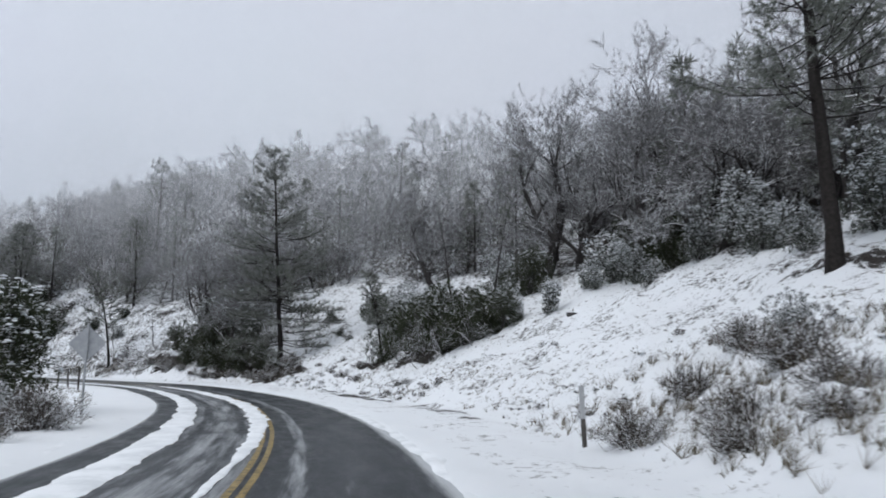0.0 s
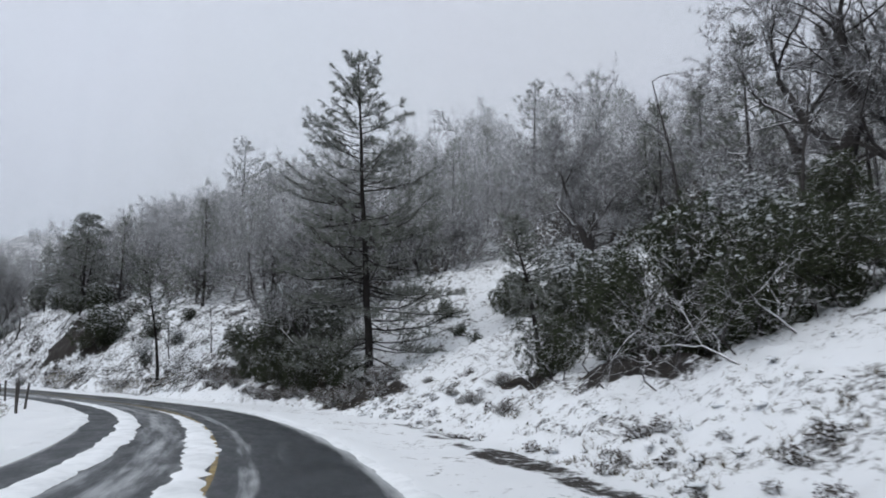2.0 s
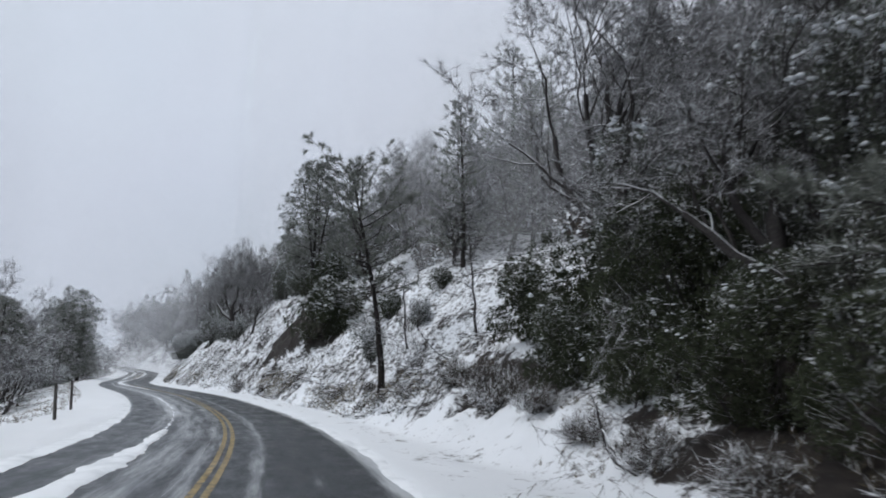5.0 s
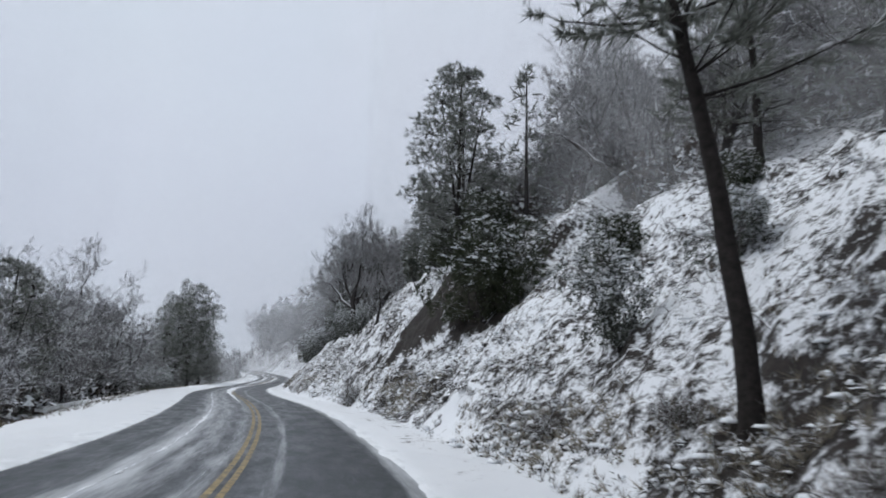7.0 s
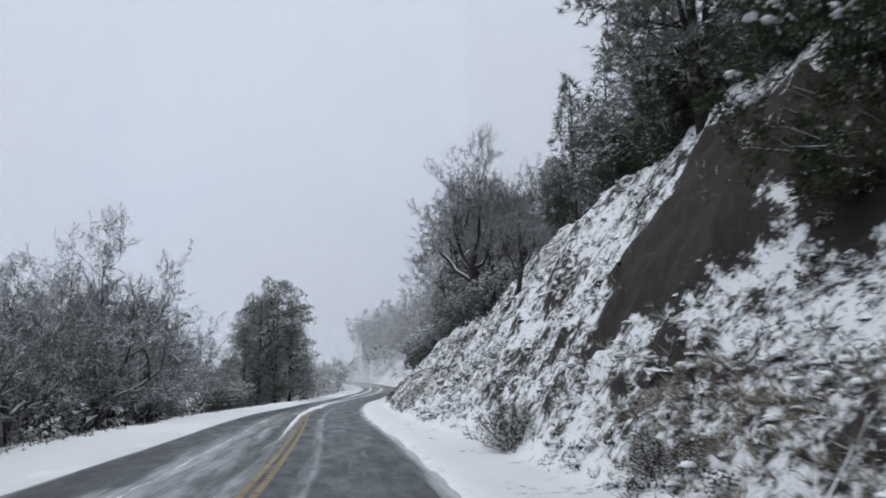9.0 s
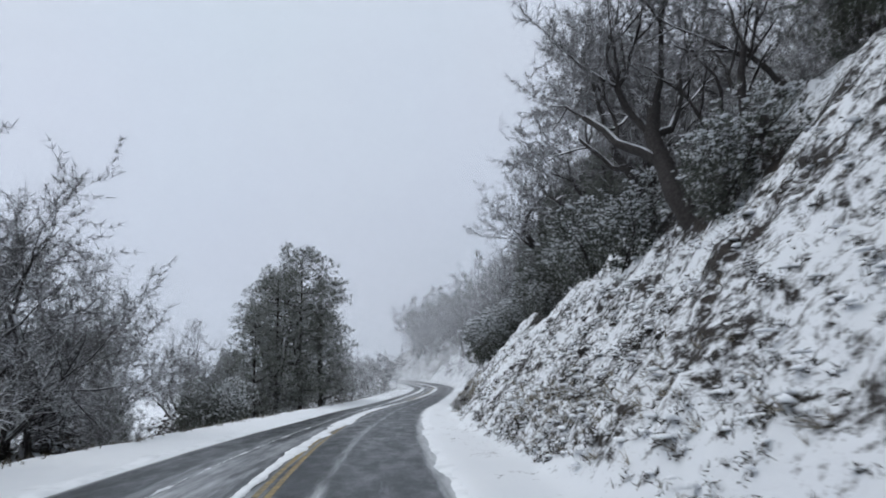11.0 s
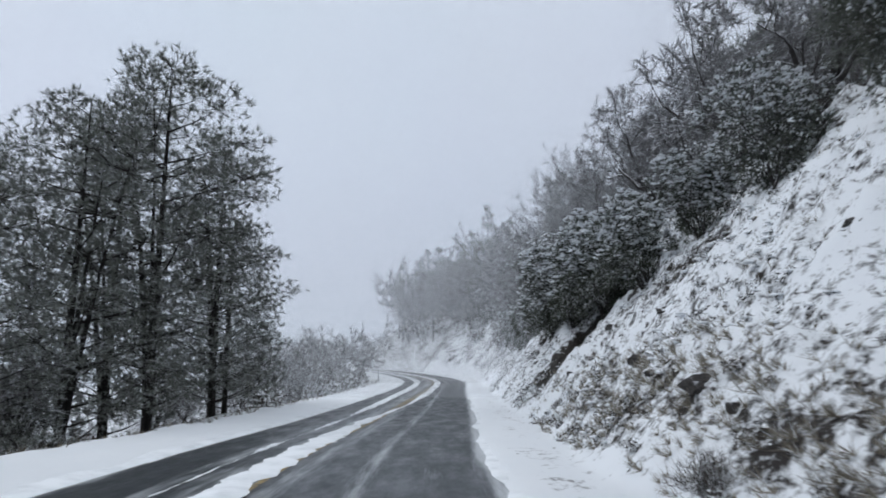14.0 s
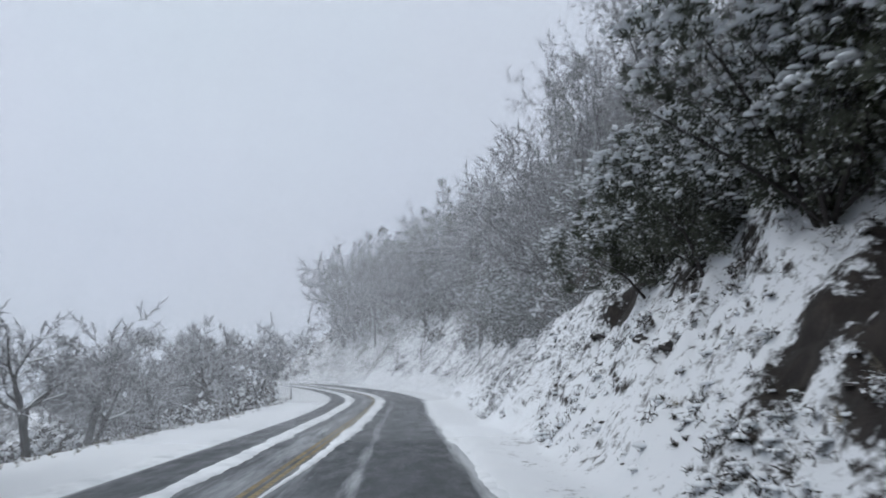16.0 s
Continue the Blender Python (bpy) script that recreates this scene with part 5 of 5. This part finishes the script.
def build_limbs():
    meshes = [limb_meshes(k, 1.5, 0.022, 0.28) for k in (1, 2, 3)]
    spots = [(40.5, 9.2, 0.5, 200, 1.3), (42.5, 8.9, 0.5, 250, 1.2), (38.5, 10.0, 0.6, 170, 1.4), (44.5, 9.0, 0.3, 300, 1.0), (39.5, 10.8, 1.6, 215, 1.5), (47.8, 9.6, 1.2, 240, 1.0), (46.2, 9.8, 1.9, 260, 1.2), (44.8, 9.9, 2.2, 215, 1.1), (47.0, 9.9, 2.6, 280, 1.0), (40.8, 10.0, 1.9, 255, 1.4), (43.2, 9.6, 1.5, 285, 1.3), (38.6, 11.8, 1.7, 190, 1.5), (41.8, 9.8, 2.2, 230, 1.3), (87, 4.6, 0.1, 30, 1.4), (89, 5.8, 0.1, 340, 1.6), (86, 6.4, 0.1, 200, 1.3), (92.5, 6.2, 0.2, 80, 1.2), (84, 4.8, 0.1, 120, 1.4),
             (113, 3.6, 0.1, 20, 1.0), (124.5, 4.3, 0.7, 150, 0.9), (58, 6.6, 0.1, 10, 1.1), (70, 4.9, 0.1, 220, 1.2)]
    for k, (s, d, up, tn, sc) in enumerate(spots):
        root = tree_root("fallen_branch", "fallen dead branch edged with snow", "branch", "fallen branches")
        for nm, me in zip(("limb", "twig_spray"), meshes[k % 3]):
            tagged(part(nm, me, root), kind="stuff")
        x, y, z = put(s, d, 0.02)
        root.matrix_basis = pose(x, y, z, 0, -8 - 18 * up, tn) @ Matrix.Diagonal((sc, sc, sc, 1))
    rng = np.random.default_rng(8)
    for (s, d), h, lean, seed in (((43.8, 14.2), 9.0, (-0.16, 0.02), 61), ((41.2, 14.8), 8.0, (0.14, 0.06), 62), ((95.5, 7.6), 4.2, (-0.05, 0.0), 63), ((87.2, 8.0), 4.6, (-0.06, -0.02), 64)):
        zz = np.linspace(-0.3, h, 9)
        w = np.cumsum(rng.normal(0, 0.05, (9, 2)), 0)
        out, tips = [(np.stack([lean[0] * zz + w[:, 0], lean[1] * zz + w[:, 1], zz], 1), np.linspace(0.011 * h + 0.02, 0.018, 9), 6)], []
        for k in range(7):
            i = rng.integers(3, 9)
            dd = np.array([rng.normal(), rng.normal(), 0.6])
            grow(rng, out[0][0][i], dd / np.linalg.norm(dd), 0.16 * h, 0.02, 2, 1, out, tips, 0.2, 0.04, 2)
        v, f = tubes(out)
        tp, td = np.array([a for a, _ in tips]), np.array([b for _, b in tips])
        sv, sf = sprays(rng, tp, td, 3, 0.25, 0.016, 0.6)
        plant("dead_tree", (fast_mesh("trunk", v, [f], OAK_BARK, True), fast_mesh("crown", sv, [sf], TWIG)), (s, d), "bare leaning dead tree edged with snow", "tree")


build_limbs()


def stone_mesh(seed):
    rng = np.random.default_rng(seed)
    bm = bmesh.new()
    bmesh.ops.create_icosphere(bm, subdivisions=2, radius=1.0)
    for v in bm.verts:
        q = 0.75 + 0.45 * noise.noise(v.co * 1.3 + Vector((seed * 3.1, 0, 0))) + 0.2 * noise.noise(v.co * 3.7)
        v.co = v.co * q
        v.co.z *= 0.62
    return bm_mesh("stone", bm, STONE)


def build_stones():
    rng = np.random.default_rng(9)
    meshes = [stone_mesh(k) for k in range(4)]
    spots = [(192.2, 4.8, 0.42), (199.3, 5.1, 0.4), (192.9, 6.7, 0.3), (200.0, 6.7, 0.34), (191.2, 5.5, 0.36), (188.6, 5.2, 0.3), (213.8, 5.3, 0.28), (215.4, 5.3, 0.3), (220.9, 5.9, 0.35), (194.2, 5.6, 0.36), (184.7, 4.7, 0.4), (114.9, 10.0, 0.58), (110.3, 7.2, 0.25), (33.1, 15.2, 0.75), (128, 5.2, 0.4), (112, 5.6, 0.5), (113.5, 6.4, 0.45), (118, 5.0, 0.45), (107.2, 2.5, 0.16)]
    spots += [(rng.uniform(92, 197), rng.uniform(3.4, 8.0), rng.uniform(0.12, 0.32)) for k in range(60)]
    for k, (s, d, r) in enumerate(spots):
        ob = new("stone", meshes[k % 4])
        x, y, z = put(s, d, 0.0)
        ob.matrix_basis = pose(x, y, z - 0.38 * r, rng.uniform(-20, 20), rng.uniform(-20, 20), rng.uniform(0, 360)) @ Matrix.Diagonal((r, r, r, 1))
        tagged(ob, "dark stone half covered with snow on the bank", "stone", "stones on the bank")


build_stones()

# ---- sign and posts ----


def build_sign():
    """A diamond warning sign seen from behind: bare metal plate on a thin post."""
    root = tree_root("road_sign", "grey back of a diamond road sign on a thin post", "sign")
    bm = bmesh.new()
    bmesh.ops.create_cube(bm, size=1.0, matrix=Matrix.Translation((0, 0, 1.5)) @ Matrix.Diagonal((0.06, 0.06, 3.4, 1)))
    part("post", bm_mesh("post", bm, METAL), root)
    bm = bmesh.new()
    bmesh.ops.create_cube(bm, size=1.0, matrix=Matrix.Translation((0, 0.045, 2.62)) @ Euler((0, radians(45), 0)).to_matrix().to_4x4() @ Matrix.Diagonal((0.78, 0.012, 0.78, 1)))
    bmesh.ops.bevel(bm, geom=[e for e in bm.edges if abs(e.verts[0].co.y - e.verts[1].co.y) > 0.005], offset=0.05, segments=3, affect="EDGES")
    part("plate", bm_mesh("plate", bm, METAL), root, "bare grey metal plate")
    x, y, z = put(23.6, -7.2, 0.2)
    root.matrix_basis = pose(x, y, z, 0, 0, 14)


build_sign()


def post_meshes(h, r):
    bm = bmesh.new()
    bmesh.ops.create_cone(bm, cap_ends=True, segments=8, radius1=r, radius2=r * 0.9, depth=h, matrix=Matrix.Translation((0, 0, h / 2)))
    bmesh.ops.bevel(bm, geom=[e for e in bm.edges if e.calc_face_angle(0) > 1.0], offset=r * 0.15, segments=2, affect="EDGES")
    return bm_mesh("shaft", bm, POST_DARK)


def build_posts():
    shaft = post_meshes(1.5, 0.065)
    for s, d in ((55.6, -8.6), (62, -8.3), (67.8, -7.9), (74, -7.9), (80.9, -7.9), (90.4, -8.0), (98, -8.3)):
        ob = new("fence_post", shaft)
        ob.matrix_basis = pose(*put(s, d, 0.15), 3, -2, 40 * s)
        tagged(ob, "weathered dark fence post on the snowy verge", "post", "fence posts")
    line = [(55.6, -8.6), (62, -8.3), (67.8, -7.9), (74, -7.9), (80.9, -7.9), (90.4, -8.0), (98, -8.3)]
    for up in (0.55, 0.95, 1.28):
        runs = []
        for (s0, d0), (s1, d1) in zip(line, line[1:]):
            a, b = np.array(put(s0, d0 - 0.07, 0.15 - up)), np.array(put(s1, d1 - 0.07, 0.15 - up))
            u = np.linspace(0, 1, 7)[:, None]
            p = a + (b - a) * u
            p[:, 2] -= 0.10 * (4 * u * (1 - u))[:, 0]
            runs.append((p, np.full(7, 0.007), 4))
        v, f = tubes(runs)
        tagged(new("fence_wire", fast_mesh("fence_wire", v, [f], POST_DARK, True)), "thin sagging wire strung between the fence posts", "wire", "fence wires")
    root = tree_root("marker_post", "slim roadside marker post with a white reflective top", "post")
    bm = bmesh.new()
    bmesh.ops.create_cube(bm, size=1.0, matrix=Matrix.Translation((0, 0, 0.27)) @ Matrix.Diagonal((0.10, 0.05, 0.9, 1)))
    bmesh.ops.bevel(bm, geom=list(bm.edges), offset=0.008, segments=2, affect="EDGES")
    part("shaft", bm_mesh("shaft", bm, POST_DARK), root)
    bm = bmesh.new()
    bmesh.ops.create_cube(bm, size=1.0, matrix=Matrix.Translation((0, 0, 1.06)) @ Matrix.Diagonal((0.106, 0.056, 0.72, 1)))
    bmesh.ops.bevel(bm, geom=list(bm.edges), offset=0.008, segments=2, affect="EDGES")
    part("reflector", bm_mesh("reflector", bm, POST_WHITE), root, "white reflective top")
    root.matrix_basis = pose(*put(14.6, 5.0, 0.1), 0, -2, 10)
    again(root, (257.7, -8.8), 60, 1.0)


build_posts()
